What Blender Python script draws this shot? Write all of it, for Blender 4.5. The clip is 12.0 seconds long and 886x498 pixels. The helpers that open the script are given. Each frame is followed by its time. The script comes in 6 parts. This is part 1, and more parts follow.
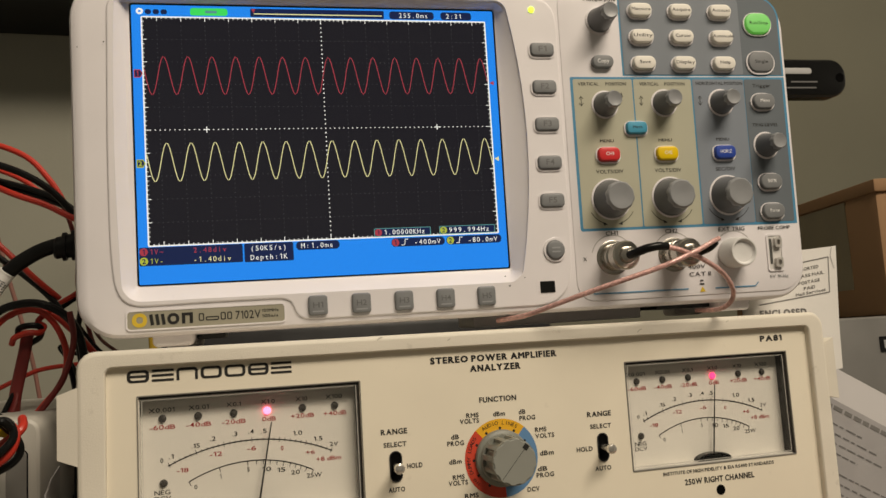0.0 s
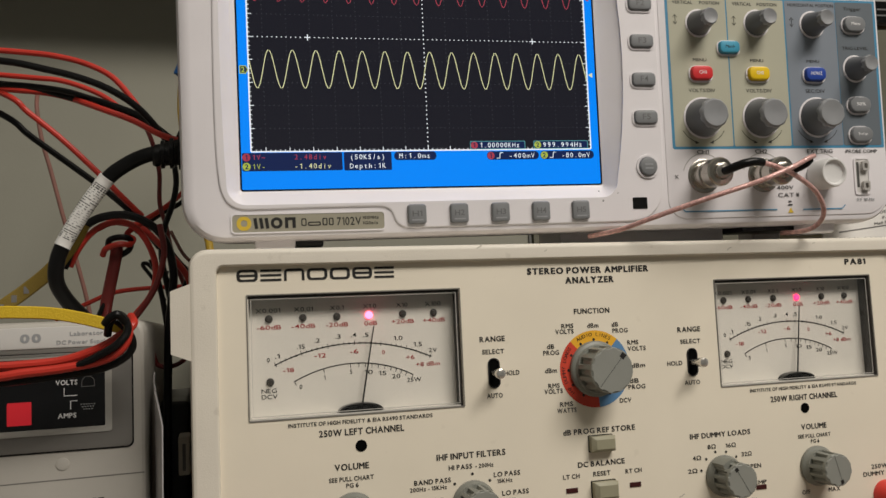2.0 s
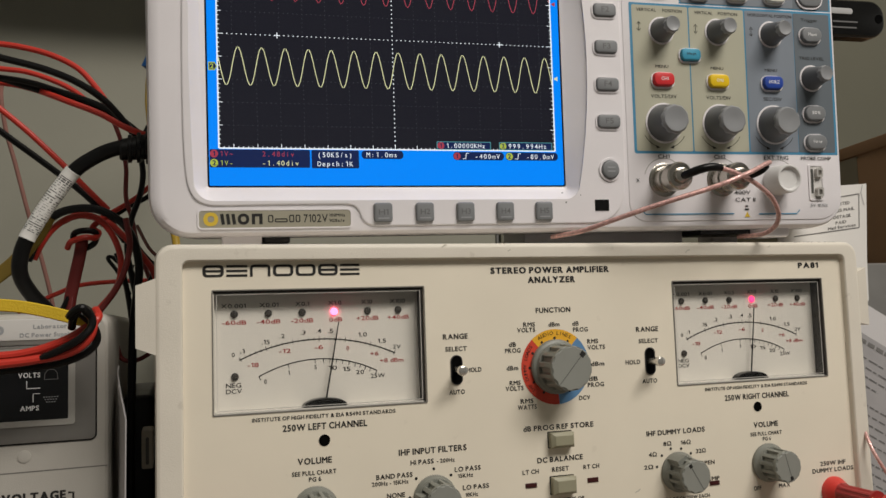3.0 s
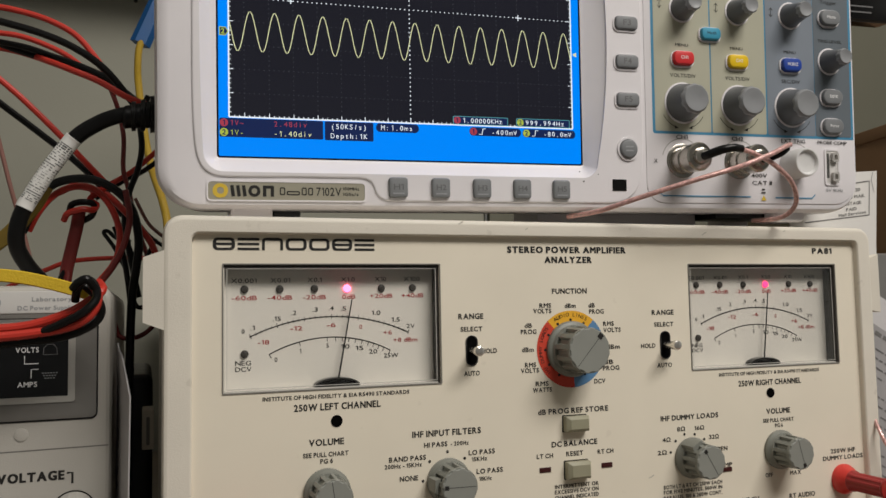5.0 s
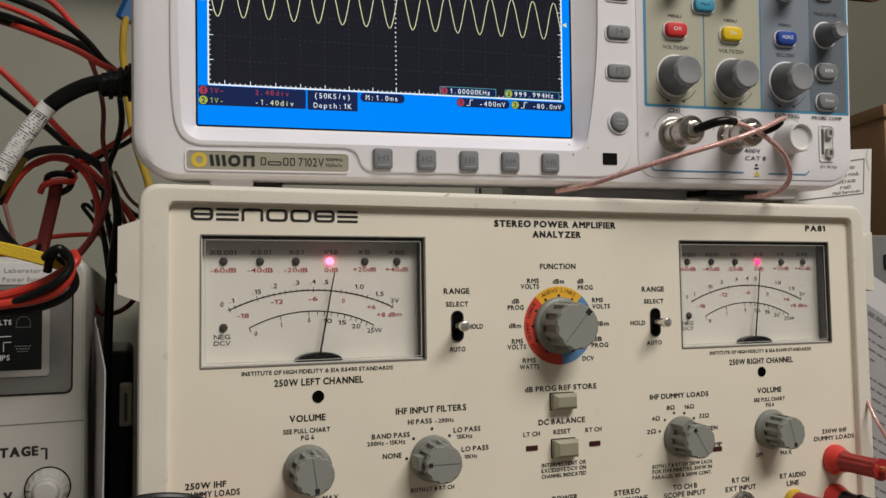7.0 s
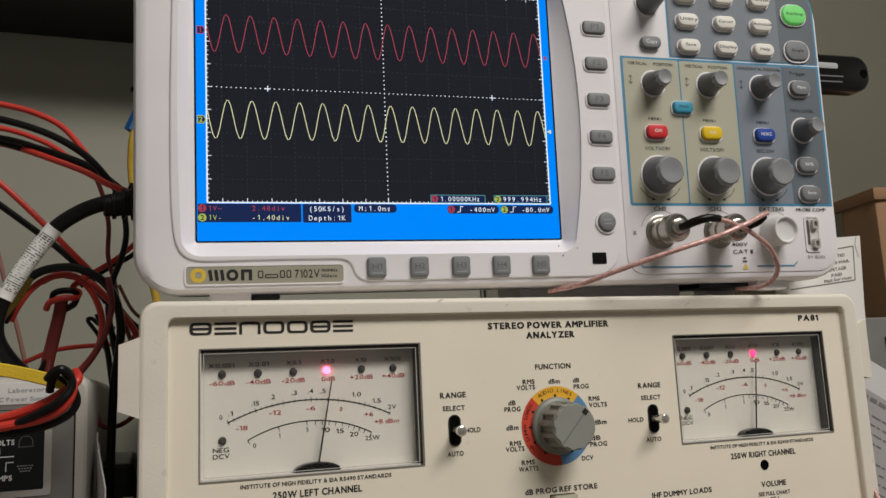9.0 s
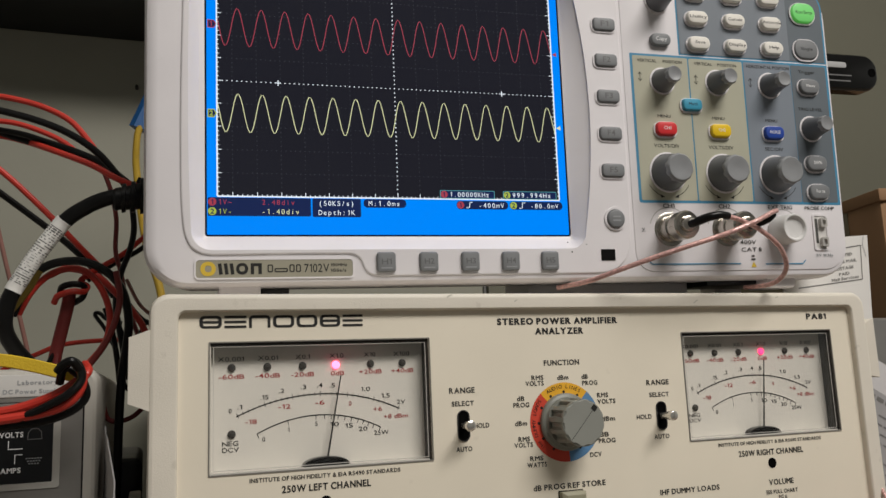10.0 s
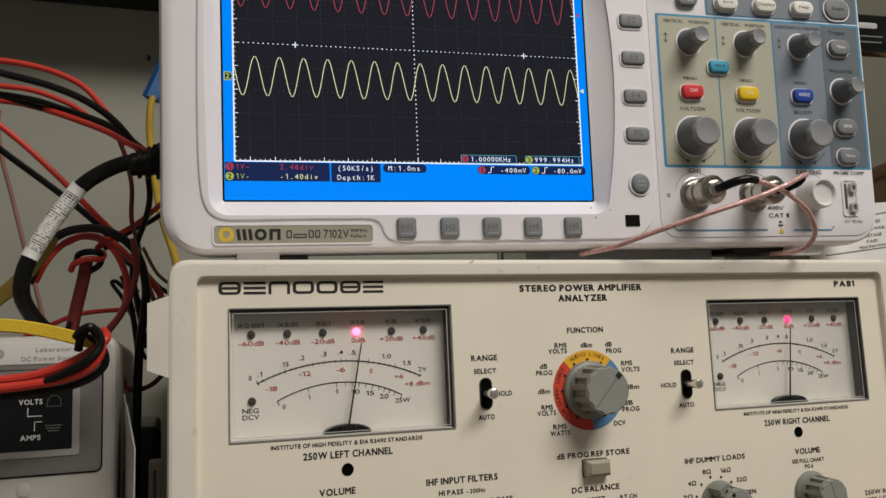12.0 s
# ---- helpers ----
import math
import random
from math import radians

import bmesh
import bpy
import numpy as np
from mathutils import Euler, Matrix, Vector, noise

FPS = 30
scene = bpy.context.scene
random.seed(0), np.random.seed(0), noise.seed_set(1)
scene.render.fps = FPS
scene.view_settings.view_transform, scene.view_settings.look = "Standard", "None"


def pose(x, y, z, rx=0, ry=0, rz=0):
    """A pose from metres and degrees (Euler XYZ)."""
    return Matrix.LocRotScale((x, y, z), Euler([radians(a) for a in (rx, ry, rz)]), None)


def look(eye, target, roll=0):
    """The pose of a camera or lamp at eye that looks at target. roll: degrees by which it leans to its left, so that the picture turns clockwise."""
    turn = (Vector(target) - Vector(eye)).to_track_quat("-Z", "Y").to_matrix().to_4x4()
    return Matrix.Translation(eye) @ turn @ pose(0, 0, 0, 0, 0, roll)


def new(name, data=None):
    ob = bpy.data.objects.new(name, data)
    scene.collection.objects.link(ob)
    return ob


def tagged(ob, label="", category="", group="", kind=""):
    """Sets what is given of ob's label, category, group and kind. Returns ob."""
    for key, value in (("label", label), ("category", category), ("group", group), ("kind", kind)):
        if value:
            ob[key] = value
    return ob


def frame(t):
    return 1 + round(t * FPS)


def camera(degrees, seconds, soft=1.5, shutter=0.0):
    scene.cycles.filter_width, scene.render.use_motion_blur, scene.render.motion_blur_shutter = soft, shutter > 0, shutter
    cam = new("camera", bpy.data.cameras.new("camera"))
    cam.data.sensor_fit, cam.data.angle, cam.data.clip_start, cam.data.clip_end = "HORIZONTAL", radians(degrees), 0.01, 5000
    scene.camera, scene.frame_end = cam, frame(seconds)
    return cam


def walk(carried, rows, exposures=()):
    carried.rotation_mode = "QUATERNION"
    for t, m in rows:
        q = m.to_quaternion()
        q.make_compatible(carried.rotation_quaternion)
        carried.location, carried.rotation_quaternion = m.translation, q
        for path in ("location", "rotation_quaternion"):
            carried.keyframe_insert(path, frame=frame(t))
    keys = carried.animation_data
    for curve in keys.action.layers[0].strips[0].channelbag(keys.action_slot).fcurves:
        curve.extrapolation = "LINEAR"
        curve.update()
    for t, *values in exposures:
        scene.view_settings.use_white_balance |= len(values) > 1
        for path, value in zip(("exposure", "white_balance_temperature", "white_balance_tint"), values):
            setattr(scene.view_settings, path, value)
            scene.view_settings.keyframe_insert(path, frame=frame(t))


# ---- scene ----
cam = camera(56.39, 12.0)
# seconds, eye in metres, pitch, roll and yaw in degrees
ROWS = [
    (0, -0.1310, -0.3497, 1.0130, 6.65, 3.43, -15.92),
    (0.5, -0.1249, -0.3520, 1.0238, 7.04, 2.33, -16.89),
    (1, -0.1326, -0.3539, 1.0077, 6.45, 2.20, -16.49),
    (1.5, -0.1419, -0.3540, 0.9995, 6.50, 2.41, -16.37),
    (2, -0.1720, -0.3373, 0.9863, 5.03, 2.56, -15.79),
    (2.5, -0.1726, -0.3207, 0.9950, 4.49, 2.34, -15.94),
    (3, -0.1720, -0.3434, 0.9864, 4.74, 1.89, -18.00),
    (3.2, -0.1747, -0.3419, 0.9906, 4.54, 1.06, -17.95),
    (4.8, -0.1861, -0.3298, 0.9867, 4.42, 1.03, -20.23),
    (5, -0.1858, -0.3268, 0.9815, 4.12, 1.09, -19.89),
    (5.5, -0.1904, -0.3202, 0.9750, 3.43, 1.22, -19.50),
    (6, -0.1855, -0.3235, 0.9751, 3.07, 1.08, -19.80),
    (6.5, -0.1805, -0.3230, 0.9751, 3.02, 0.80, -20.52),
    (7, -0.1795, -0.3198, 0.9755, 3.34, 0.85, -20.31),
    (7.2, -0.1768, -0.3204, 0.9891, 4.54, 0.81, -20.47),
    (8.8, -0.1720, -0.3325, 0.9846, 9.31, 2.69, -19.58),
    (9, -0.1755, -0.3307, 0.9827, 9.29, 2.71, -19.37),
    (9.5, -0.1789, -0.3275, 0.9791, 9.37, 2.58, -19.50),
    (10, -0.1794, -0.3286, 0.9801, 9.42, 2.38, -19.45),
    (10.5, -0.1803, -0.3299, 0.9832, 9.52, 2.24, -19.08),
    (11, -0.1787, -0.3313, 0.9836, 9.40, 2.37, -18.81),
    (11.5, -0.1816, -0.3228, 0.9794, 8.37, 2.23, -18.59),
    (12, -0.1811, -0.3203, 0.9774, 7.72, 2.38, -18.65),
]
EXPOSURES = [(0.0, 0.0, 7700, 10), (0.5, 0.0, 7150, 10), (1.5, 0.0, 6650, 10), (5.0, 0.0, 6400, 10), (9.0, 0.0, 6350, 10), (12.0, 0.0, 6400, 10)]
walk(cam, [(t, pose(x, y, z, 90 + pitch, roll, yaw)) for t, x, y, z, pitch, roll, yaw in ROWS], EXPOSURES)

# ---- world and lights ----
world = bpy.data.worlds.new("world")
world.use_nodes = True
world.node_tree.nodes["Background"].inputs[0].default_value = (0.9, 0.86, 0.8, 1)
world.node_tree.nodes["Background"].inputs[1].default_value = 0.05
scene.world = world


def area_lamp(name, place, aim, sx, sy, watts, colour):
    data = bpy.data.lights.new(name, "AREA")
    data.shape, data.size, data.size_y, data.energy, data.color = "RECTANGLE", sx, sy, watts, colour
    ob = new(name, data)
    ob.matrix_world = look(place, aim)
    return ob


area_lamp("ceiling_lamp", (0.40, -1.0, 2.2), (0.0, -0.02, 0.95), 1.0, 0.36, 25.2, (1.0, 0.945, 0.87))


# ---- materials ----
def material(name, colour, rough=0.5, metal=0.0, spec=0.5, vary=0.06, scale=60.0, bump=0.0, bump_scale=900.0, emit=None, strength=0.0,
             spots=0.0, trans=0.0, coat=0.0, ior=1.45, per_object=0.0):
    m = bpy.data.materials.new(name)
    m.use_nodes = True
    nt = m.node_tree
    bsdf = nt.nodes["Principled BSDF"]
    bsdf.inputs["Roughness"].default_value = rough
    bsdf.inputs["Metallic"].default_value = metal
    bsdf.inputs["Specular IOR Level"].default_value = spec
    bsdf.inputs["Transmission Weight"].default_value = trans
    bsdf.inputs["Coat Weight"].default_value = coat
    bsdf.inputs["IOR"].default_value = ior
    bsdf.inputs["Base Color"].default_value = (*colour, 1)
    if emit:
        bsdf.inputs["Emission Color"].default_value = (*emit, 1)
        bsdf.inputs["Emission Strength"].default_value = strength
    if vary or bump or spots:
        co = nt.nodes.new("ShaderNodeTexCoord")
    last = None
    if vary:
        big = nt.nodes.new("ShaderNodeTexNoise")
        big.inputs["Scale"].default_value, big.inputs["Detail"].default_value = scale, 5
        nt.links.new(co.outputs["Object"], big.inputs["Vector"])
        ramp = nt.nodes.new("ShaderNodeMapRange")
        ramp.inputs["From Min"].default_value, ramp.inputs["From Max"].default_value = 0.3, 0.7
        ramp.inputs["To Min"].default_value, ramp.inputs["To Max"].default_value = 1 - vary, 1 + vary
        nt.links.new(big.outputs["Fac"], ramp.inputs["Value"])
        mul = nt.nodes.new("ShaderNodeVectorMath")
        mul.operation = "SCALE"
        mul.inputs[0].default_value = colour
        nt.links.new(ramp.outputs[0], mul.inputs["Scale"])
        last = mul.outputs[0]
        rr_ = nt.nodes.new("ShaderNodeMapRange")
        rr_.inputs["To Min"].default_value, rr_.inputs["To Max"].default_value = max(0.02, rough - 0.08), min(1, rough + 0.08)
        nt.links.new(big.outputs["Fac"], rr_.inputs["Value"])
        nt.links.new(rr_.outputs[0], bsdf.inputs["Roughness"])
    if spots and last is not None:
        sp = nt.nodes.new("ShaderNodeTexNoise")
        sp.inputs["Scale"].default_value, sp.inputs["Detail"].default_value = scale * 6, 3
        nt.links.new(co.outputs["Object"], sp.inputs["Vector"])
        th = nt.nodes.new("ShaderNodeMapRange")
        th.inputs["From Min"].default_value, th.inputs["From Max"].default_value = 0.68, 0.76
        th.inputs["To Min"].default_value, th.inputs["To Max"].default_value = 0, spots
        nt.links.new(sp.outputs["Fac"], th.inputs["Value"])
        mix = nt.nodes.new("ShaderNodeMix")
        mix.data_type = "RGBA"
        mix.inputs["B"].default_value = (colour[0] * 0.45, colour[1] * 0.42, colour[2] * 0.38, 1)
        nt.links.new(th.outputs[0], mix.inputs["Factor"])
        nt.links.new(last, mix.inputs["A"])
        last = mix.outputs["Result"]
    if last is not None:
        nt.links.new(last, bsdf.inputs["Base Color"])
    if bump:
        fine = nt.nodes.new("ShaderNodeTexNoise")
        fine.inputs["Scale"].default_value, fine.inputs["Detail"].default_value = bump_scale, 3
        nt.links.new(co.outputs["Object"], fine.inputs["Vector"])
        bm_ = nt.nodes.new("ShaderNodeBump")
        bm_.inputs["Strength"].default_value, bm_.inputs["Distance"].default_value = bump, 0.0004
        nt.links.new(fine.outputs["Fac"], bm_.inputs["Height"])
        nt.links.new(bm_.outputs["Normal"], bsdf.inputs["Normal"])
    return m


M = dict(
    wall=material("wall_paint", (0.305, 0.298, 0.245), 0.8, vary=0.05, scale=6, bump=0.2, bump_scale=300),
    wall_bounce=material("pale_bounce_paint", (0.46, 0.48, 0.48), 0.8, vary=0.04, scale=6, bump=0.2, bump_scale=300),
    ceiling=material("ceiling_paint", (0.75, 0.74, 0.70), 0.9, vary=0.03, scale=3),
    floor=material("floor_vinyl", (0.25, 0.22, 0.19), 0.6, vary=0.12, scale=8),
    desk=material("bench_laminate", (0.20, 0.16, 0.12), 0.45, vary=0.15, scale=14, bump=0.1),
    cream=material("cream_painted_aluminium", (0.79, 0.725, 0.60), 0.55, vary=0.025, scale=25, bump=0.06, bump_scale=1600, spots=0.10),
    bezel=material("cream_moulded_plastic", (0.72, 0.672, 0.585), 0.5, vary=0.04, scale=30, bump=0.25, bump_scale=2200, spots=0.2),
    case=material("cream_case", (0.58, 0.54, 0.46), 0.55, vary=0.06, scale=20, bump=0.2),
    white=material("white_abs_plastic", (0.775, 0.745, 0.765), 0.42, vary=0.02, scale=40, bump=0.12, bump_scale=2500, spots=0.06),
    ridge_shade=material("grey_ridge_shade", (0.45, 0.43, 0.42), 0.6, vary=0.03),
    ink=material("black_ink", (0.015, 0.014, 0.013), 0.55, vary=0),
    ink_grey=material("grey_ink", (0.12, 0.12, 0.12), 0.6, vary=0),
    ink_red=material("red_ink", (0.38, 0.03, 0.03), 0.6, vary=0),
    ink_white=material("white_ink", (0.75, 0.75, 0.75), 0.6, vary=0),
    ink_pale=material("pale_grey_ink", (0.30, 0.31, 0.32), 0.6, vary=0),
    black=material("black_plastic", (0.012, 0.012, 0.013), 0.4, vary=0.1),
    black_gloss=material("glossy_black_plastic", (0.008, 0.008, 0.008), 0.12, vary=0),
    # flat black painted in for the shade inside holes, slots and gaps
    hole=material("hole_shade_black", (0.004, 0.004, 0.004), 0.9, spec=0.0, vary=0),
    knob=material("grey_green_knob_plastic", (0.20, 0.205, 0.18), 0.42, vary=0.05, scale=80, bump=0.1),
    knob_face=material("grey_knob_cap", (0.25, 0.255, 0.23), 0.5, vary=0.03, scale=80),
    olive=material("olive_push_button", (0.30, 0.285, 0.20), 0.4, vary=0.05, scale=90),
    plate=material("meter_scale_paper", (0.75, 0.715, 0.655), 0.7, vary=0.015, scale=30),
    meter_wall_shade=material("shaded_meter_wall", (0.035, 0.03, 0.027), 0.3, vary=0.1, scale=80),
    chrome=material("nickel_plate", (0.52, 0.49, 0.44), 0.24, metal=1.0, vary=0.08, scale=120),
    brass=material("brass", (0.72, 0.52, 0.22), 0.28, metal=1.0, vary=0.06),
    led_off=material("unlit_led", (0.06, 0.055, 0.05), 0.25, vary=0),
    led_red=material("lit_red_led", (0.9, 0.1, 0.2), 0.3, vary=0, emit=(1.0, 0.10, 0.20), strength=6),
    led_red_dim=material("lit_red_led_side", (0.9, 0.05, 0.15), 0.3, vary=0, emit=(1.0, 0.03, 0.13), strength=3.0),
    led_green=material("lit_green_led", (0.6, 0.9, 0.1), 0.3, vary=0, emit=(0.62, 1.0, 0.08), strength=1.5),
    led_bar=material("dark_red_indicator", (0.05, 0.012, 0.012), 0.3, vary=0),
    yellow_print=material("yellow_print", (0.80, 0.42, 0.03), 0.5, vary=0.03),
    red_print=material("red_print", (0.60, 0.06, 0.032), 0.5, vary=0.03),
    blue_print=material("blue_print", (0.11, 0.25, 0.45), 0.5, vary=0.03),
    key_grey=material("grey_rubber_key", (0.19, 0.197, 0.205), 0.5, vary=0.04, scale=150),
    key_white=material("white_rubber_key", (0.76, 0.73, 0.67), 0.5, vary=0.03, scale=150),
    key_green=material("green_lit_rubber_key", (0.18, 0.51, 0.18), 0.42, vary=0.03, scale=150, emit=(0.12, 0.8, 0.08), strength=0.22),
    key_red=material("red_rubber_key", (0.62, 0.03, 0.035), 0.4, vary=0.03),
    key_yellow=material("yellow_rubber_key", (0.78, 0.52, 0.01), 0.4, vary=0.03),
    key_blue=material("dark_blue_rubber_key", (0.02, 0.06, 0.33), 0.4, vary=0.03),
    key_cyan=material("light_blue_rubber_key", (0.05, 0.30, 0.45), 0.4, vary=0.03),
    dial=material("dark_grey_rubber_knob", (0.125, 0.13, 0.14), 0.4, vary=0.05, scale=150),
    dial_top=material("mid_grey_knob_top", (0.255, 0.262, 0.272), 0.38, vary=0.04, scale=150),
    film_blue=material("blue_border_film", (0.06, 0.25, 0.42), 0.5, vary=0.02),
    film_beige=material("beige_control_film", (0.43, 0.42, 0.325), 0.55, vary=0.02),
    film_slate=material("slate_control_film", (0.205, 0.233, 0.272), 0.55, vary=0.02),
    film_dark=material("dark_slate_control_film", (0.122, 0.143, 0.163), 0.55, vary=0.02),
    film_grey=material("grey_control_film", (0.19, 0.213, 0.243), 0.55, vary=0.02),
    badge=material("olive_grey_badge", (0.33, 0.31, 0.24), 0.5, vary=0.03),
    badge_yellow=material("badge_yellow", (0.66, 0.46, 0.05), 0.5, vary=0.03),
    cap=material("milky_plastic_cap", (0.68, 0.67, 0.66), 0.35, vary=0.02),
    copper=material("pink_copper_braid", (0.60, 0.345, 0.315), 0.34, metal=0.2, coat=0.7, vary=0.3, scale=700, bump=0.6, bump_scale=1500),
    cable_red=material("red_wire_insulation", (0.50, 0.035, 0.022), 0.38, vary=0.08, scale=60, bump=0.15, bump_scale=200),
    cable_dark_red=material("dark_red_wire_insulation", (0.16, 0.018, 0.016), 0.45, vary=0.1, scale=60),
    cable_black=material("black_wire_insulation", (0.006, 0.006, 0.006), 0.32, spec=0.25, vary=0.12, scale=60),
    cable_yellow=material("yellow_wire_insulation", (0.55, 0.37, 0.02), 0.4, vary=0.06, scale=60),
    cable_brown=material("brown_wire_insulation", (0.22, 0.10, 0.08), 0.5, vary=0.1, scale=60),
    strap=material("yellow_woven_strap", (0.62, 0.42, 0.02), 0.7, vary=0.06, scale=60, bump=0.5, bump_scale=1200),
    strap_dull=material("dull_yellow_strap", (0.20, 0.135, 0.02), 0.75, vary=0.12, scale=60, bump=0.5, bump_scale=1200),
    blue_boot=material("blue_connector_boot", (0.008, 0.075, 0.23), 0.5, vary=0.06),
    label=material("white_cable_label", (0.72, 0.71, 0.68), 0.6, vary=0.04, scale=90),
    psu=material("light_grey_instrument_plastic", (0.435, 0.415, 0.375), 0.5, vary=0.03, scale=30, bump=0.2, bump_scale=1800),
    psu_top=material("silver_grey_strip", (0.55, 0.54, 0.52), 0.4, vary=0.03, scale=30),
    psu_dark=material("warm_grey_display_surround", (0.17, 0.163, 0.15), 0.5, vary=0.03, scale=30),
    window=material("black_display_window", (0.006, 0.006, 0.007), 0.1, vary=0),
    digit=material("red_display_segment", (0.2, 0.01, 0.01), 0.3, vary=0, emit=(1.0, 0.03, 0.05), strength=0.28),
    psu_knob=material("pale_grey_knob", (0.43, 0.415, 0.38), 0.35, vary=0.03, scale=60),
    paper=material("white_paper", (0.55, 0.535, 0.54), 0.75, vary=0.03, scale=12, bump=0.2, bump_scale=120),
    envelope=material("white_envelope", (0.72, 0.70, 0.67), 0.65, vary=0.04, scale=14, bump=0.3, bump_scale=90),
    print_grey=material("grey_print", (0.16, 0.155, 0.15), 0.7, vary=0.1),
    print_band=material("grey_printed_panel", (0.33, 0.32, 0.325), 0.7, vary=0.06),
    card=material("brown_cardboard", (0.29, 0.168, 0.088), 0.85, vary=0.08, scale=14, bump=0.25, bump_scale=260),
    tape=material("clear_brown_tape", (0.44, 0.31, 0.17), 0.3, vary=0.05),
    silver=material("brushed_silver_fascia", (0.27, 0.262, 0.25), 0.42, metal=0.55, vary=0.04, scale=40),
    cabinet=material("black_cabinet", (0.010, 0.010, 0.011), 0.55, vary=0.2, scale=10),
    shelf=material("dark_grey_shelf", (0.16, 0.16, 0.15), 0.7, vary=0.1, scale=8),
    stain=material("grey_smudge", (0.50, 0.47, 0.40), 0.6, vary=0.1),
    trough=material("socket_recess", (0.62, 0.60, 0.58), 0.6, vary=0.05),
    scr_blue=material("screen_blue", (0, 0, 0), 0.12, vary=0, emit=(0.0, 0.245, 0.97), strength=0.98),
    scr_black=material("screen_black", (0.008, 0.008, 0.010), 0.12, vary=0, emit=(0.27, 0.28, 0.46), strength=0.028),
    scr_navy=material("screen_navy", (0, 0, 0), 0.15, vary=0, emit=(0.02, 0.04, 0.16), strength=0.45),
    scr_white=material("screen_white", (0, 0, 0), 0.3, vary=0, emit=(0.88, 0.95, 1.0), strength=0.95),
    scr_dot=material("screen_dim_dot", (0, 0, 0), 0.3, vary=0, emit=(0.5, 0.55, 0.65), strength=0.10),
    scr_red=material("screen_red", (0, 0, 0), 0.3, vary=0, emit=(0.78, 0.09, 0.15), strength=0.46),
    scr_yellow=material("screen_yellow", (0, 0, 0), 0.3, vary=0, emit=(0.88, 0.90, 0.50), strength=0.82),
    scr_lime=material("screen_lime", (0, 0, 0), 0.3, vary=0, emit=(0.62, 0.74, 0.10), strength=0.62),
    scr_green=material("screen_green", (0, 0, 0), 0.3, vary=0, emit=(0.02, 0.85, 0.16), strength=0.8),
    scr_teal=material("screen_teal", (0, 0, 0), 0.3, vary=0, emit=(0.15, 0.55, 0.60), strength=0.5),
)


def thin_glass(name, gloss):
    """A clear thin pane: what lies behind shows through, with a faint mirror image that grows at flat angles."""
    m = bpy.data.materials.new(name)
    m.use_nodes = True
    nt = m.node_tree
    out = nt.nodes["Material Output"]
    nt.nodes.remove(nt.nodes["Principled BSDF"])
    clear_, shine, mix = nt.nodes.new("ShaderNodeBsdfTransparent"), nt.nodes.new("ShaderNodeBsdfGlossy"), nt.nodes.new("ShaderNodeMixShader")
    clear_.inputs[0].default_value = (0.97, 0.97, 0.96, 1)
    shine.inputs["Roughness"].default_value = 0.06
    fres = nt.nodes.new("ShaderNodeFresnel")
    fres.inputs[0].default_value = gloss
    nt.links.new(fres.outputs[0], mix.inputs[0])
    nt.links.new(clear_.outputs[0], mix.inputs[1])
    nt.links.new(shine.outputs[0], mix.inputs[2])
    nt.links.new(mix.outputs[0], out.inputs[0])
    return m


M["clear"] = thin_glass("clear_acrylic_pane", 1.38)


from mathutils.geometry import tessellate_polygon

# ---- mesh helpers: all lengths in millimetres in the thing's own frame; y points away from the viewer ----
MM = 0.001


def thing(name, label, category, place=(0, 0, 0), turn=(0, 0, 0), group=""):
    ob = new(name)
    ob.empty_display_size = 0.02
    ob.matrix_basis = pose(place[0] * MM, place[1] * MM, place[2] * MM, *turn)
    return tagged(ob, label, category, group)


def part(name, bm, mat, parent=None, label="", smooth=30.0):
    mesh = bpy.data.meshes.new(name)
    bmesh.ops.recalc_face_normals(bm, faces=bm.faces)
    for v in bm.verts:
        v.co *= MM
    bm.to_mesh(mesh)
    bm.free()
    mesh.materials.append(M[mat])
    if smooth:
        mesh.shade_smooth()
        mesh.set_sharp_from_angle(angle=radians(smooth))
    ob = new(name, mesh)
    ob.parent = parent
    if label:
        ob["label"] = label
    return ob


def loft(bm, loops, start=True, end=True, closed=True):
    rows = [[bm.verts.new(p) for p in loop] for loop in loops]
    for a, b in zip(rows, rows[1:]):
        n = len(a)
        for i in range(n if closed else n - 1):
            bm.faces.new((a[i], a[(i + 1) % n], b[(i + 1) % n], b[i]))
    if start:
        bm.faces.new(rows[0])
    if end:
        bm.faces.new(rows[-1])
    return bm


def rr(x0, x1, z0, z1, r, y, n=5):
    """A rounded rectangle in the plane y; r: one radius or four (top right, top left, bottom left, bottom right)."""
    rs = (r,) * 4 if isinstance(r, (int, float)) else r
    out = []
    for k, (cx, cz, sx, sz) in enumerate(((x1, z1, -1, -1), (x0, z1, 1, -1), (x0, z0, 1, 1), (x1, z0, -1, 1))):
        q = max(rs[k], 0.001)
        for i in range(n + 1):
            a = (k + i / n) * math.pi / 2
            out.append((cx + sx * q + q * math.cos(a), y, cz + sz * q + q * math.sin(a)))
    return out


def slab(bm, x0, x1, z0, z1, r, y0, y1, edge=0.0, steps=3, n=5):
    """A rounded plate from y0 (front) to y1, its front edge rounded by edge."""
    loops = [rr(x0, x1, z0, z1, r, y1, n)]
    if edge:
        for k in range(steps + 1):
            a = k / steps * math.pi / 2
            d = edge * (1 - math.cos(a))
            rs = [max(q - d, 0.05) for q in ((r,) * 4 if isinstance(r, (int, float)) else r)]
            loops.append(rr(x0 + d, x1 - d, z0 + d, z1 - d, rs, y0 + edge * (1 - math.sin(a)), n))
    else:
        loops.append(rr(x0, x1, z0, z1, r, y0, n))
    return loft(bm, loops)


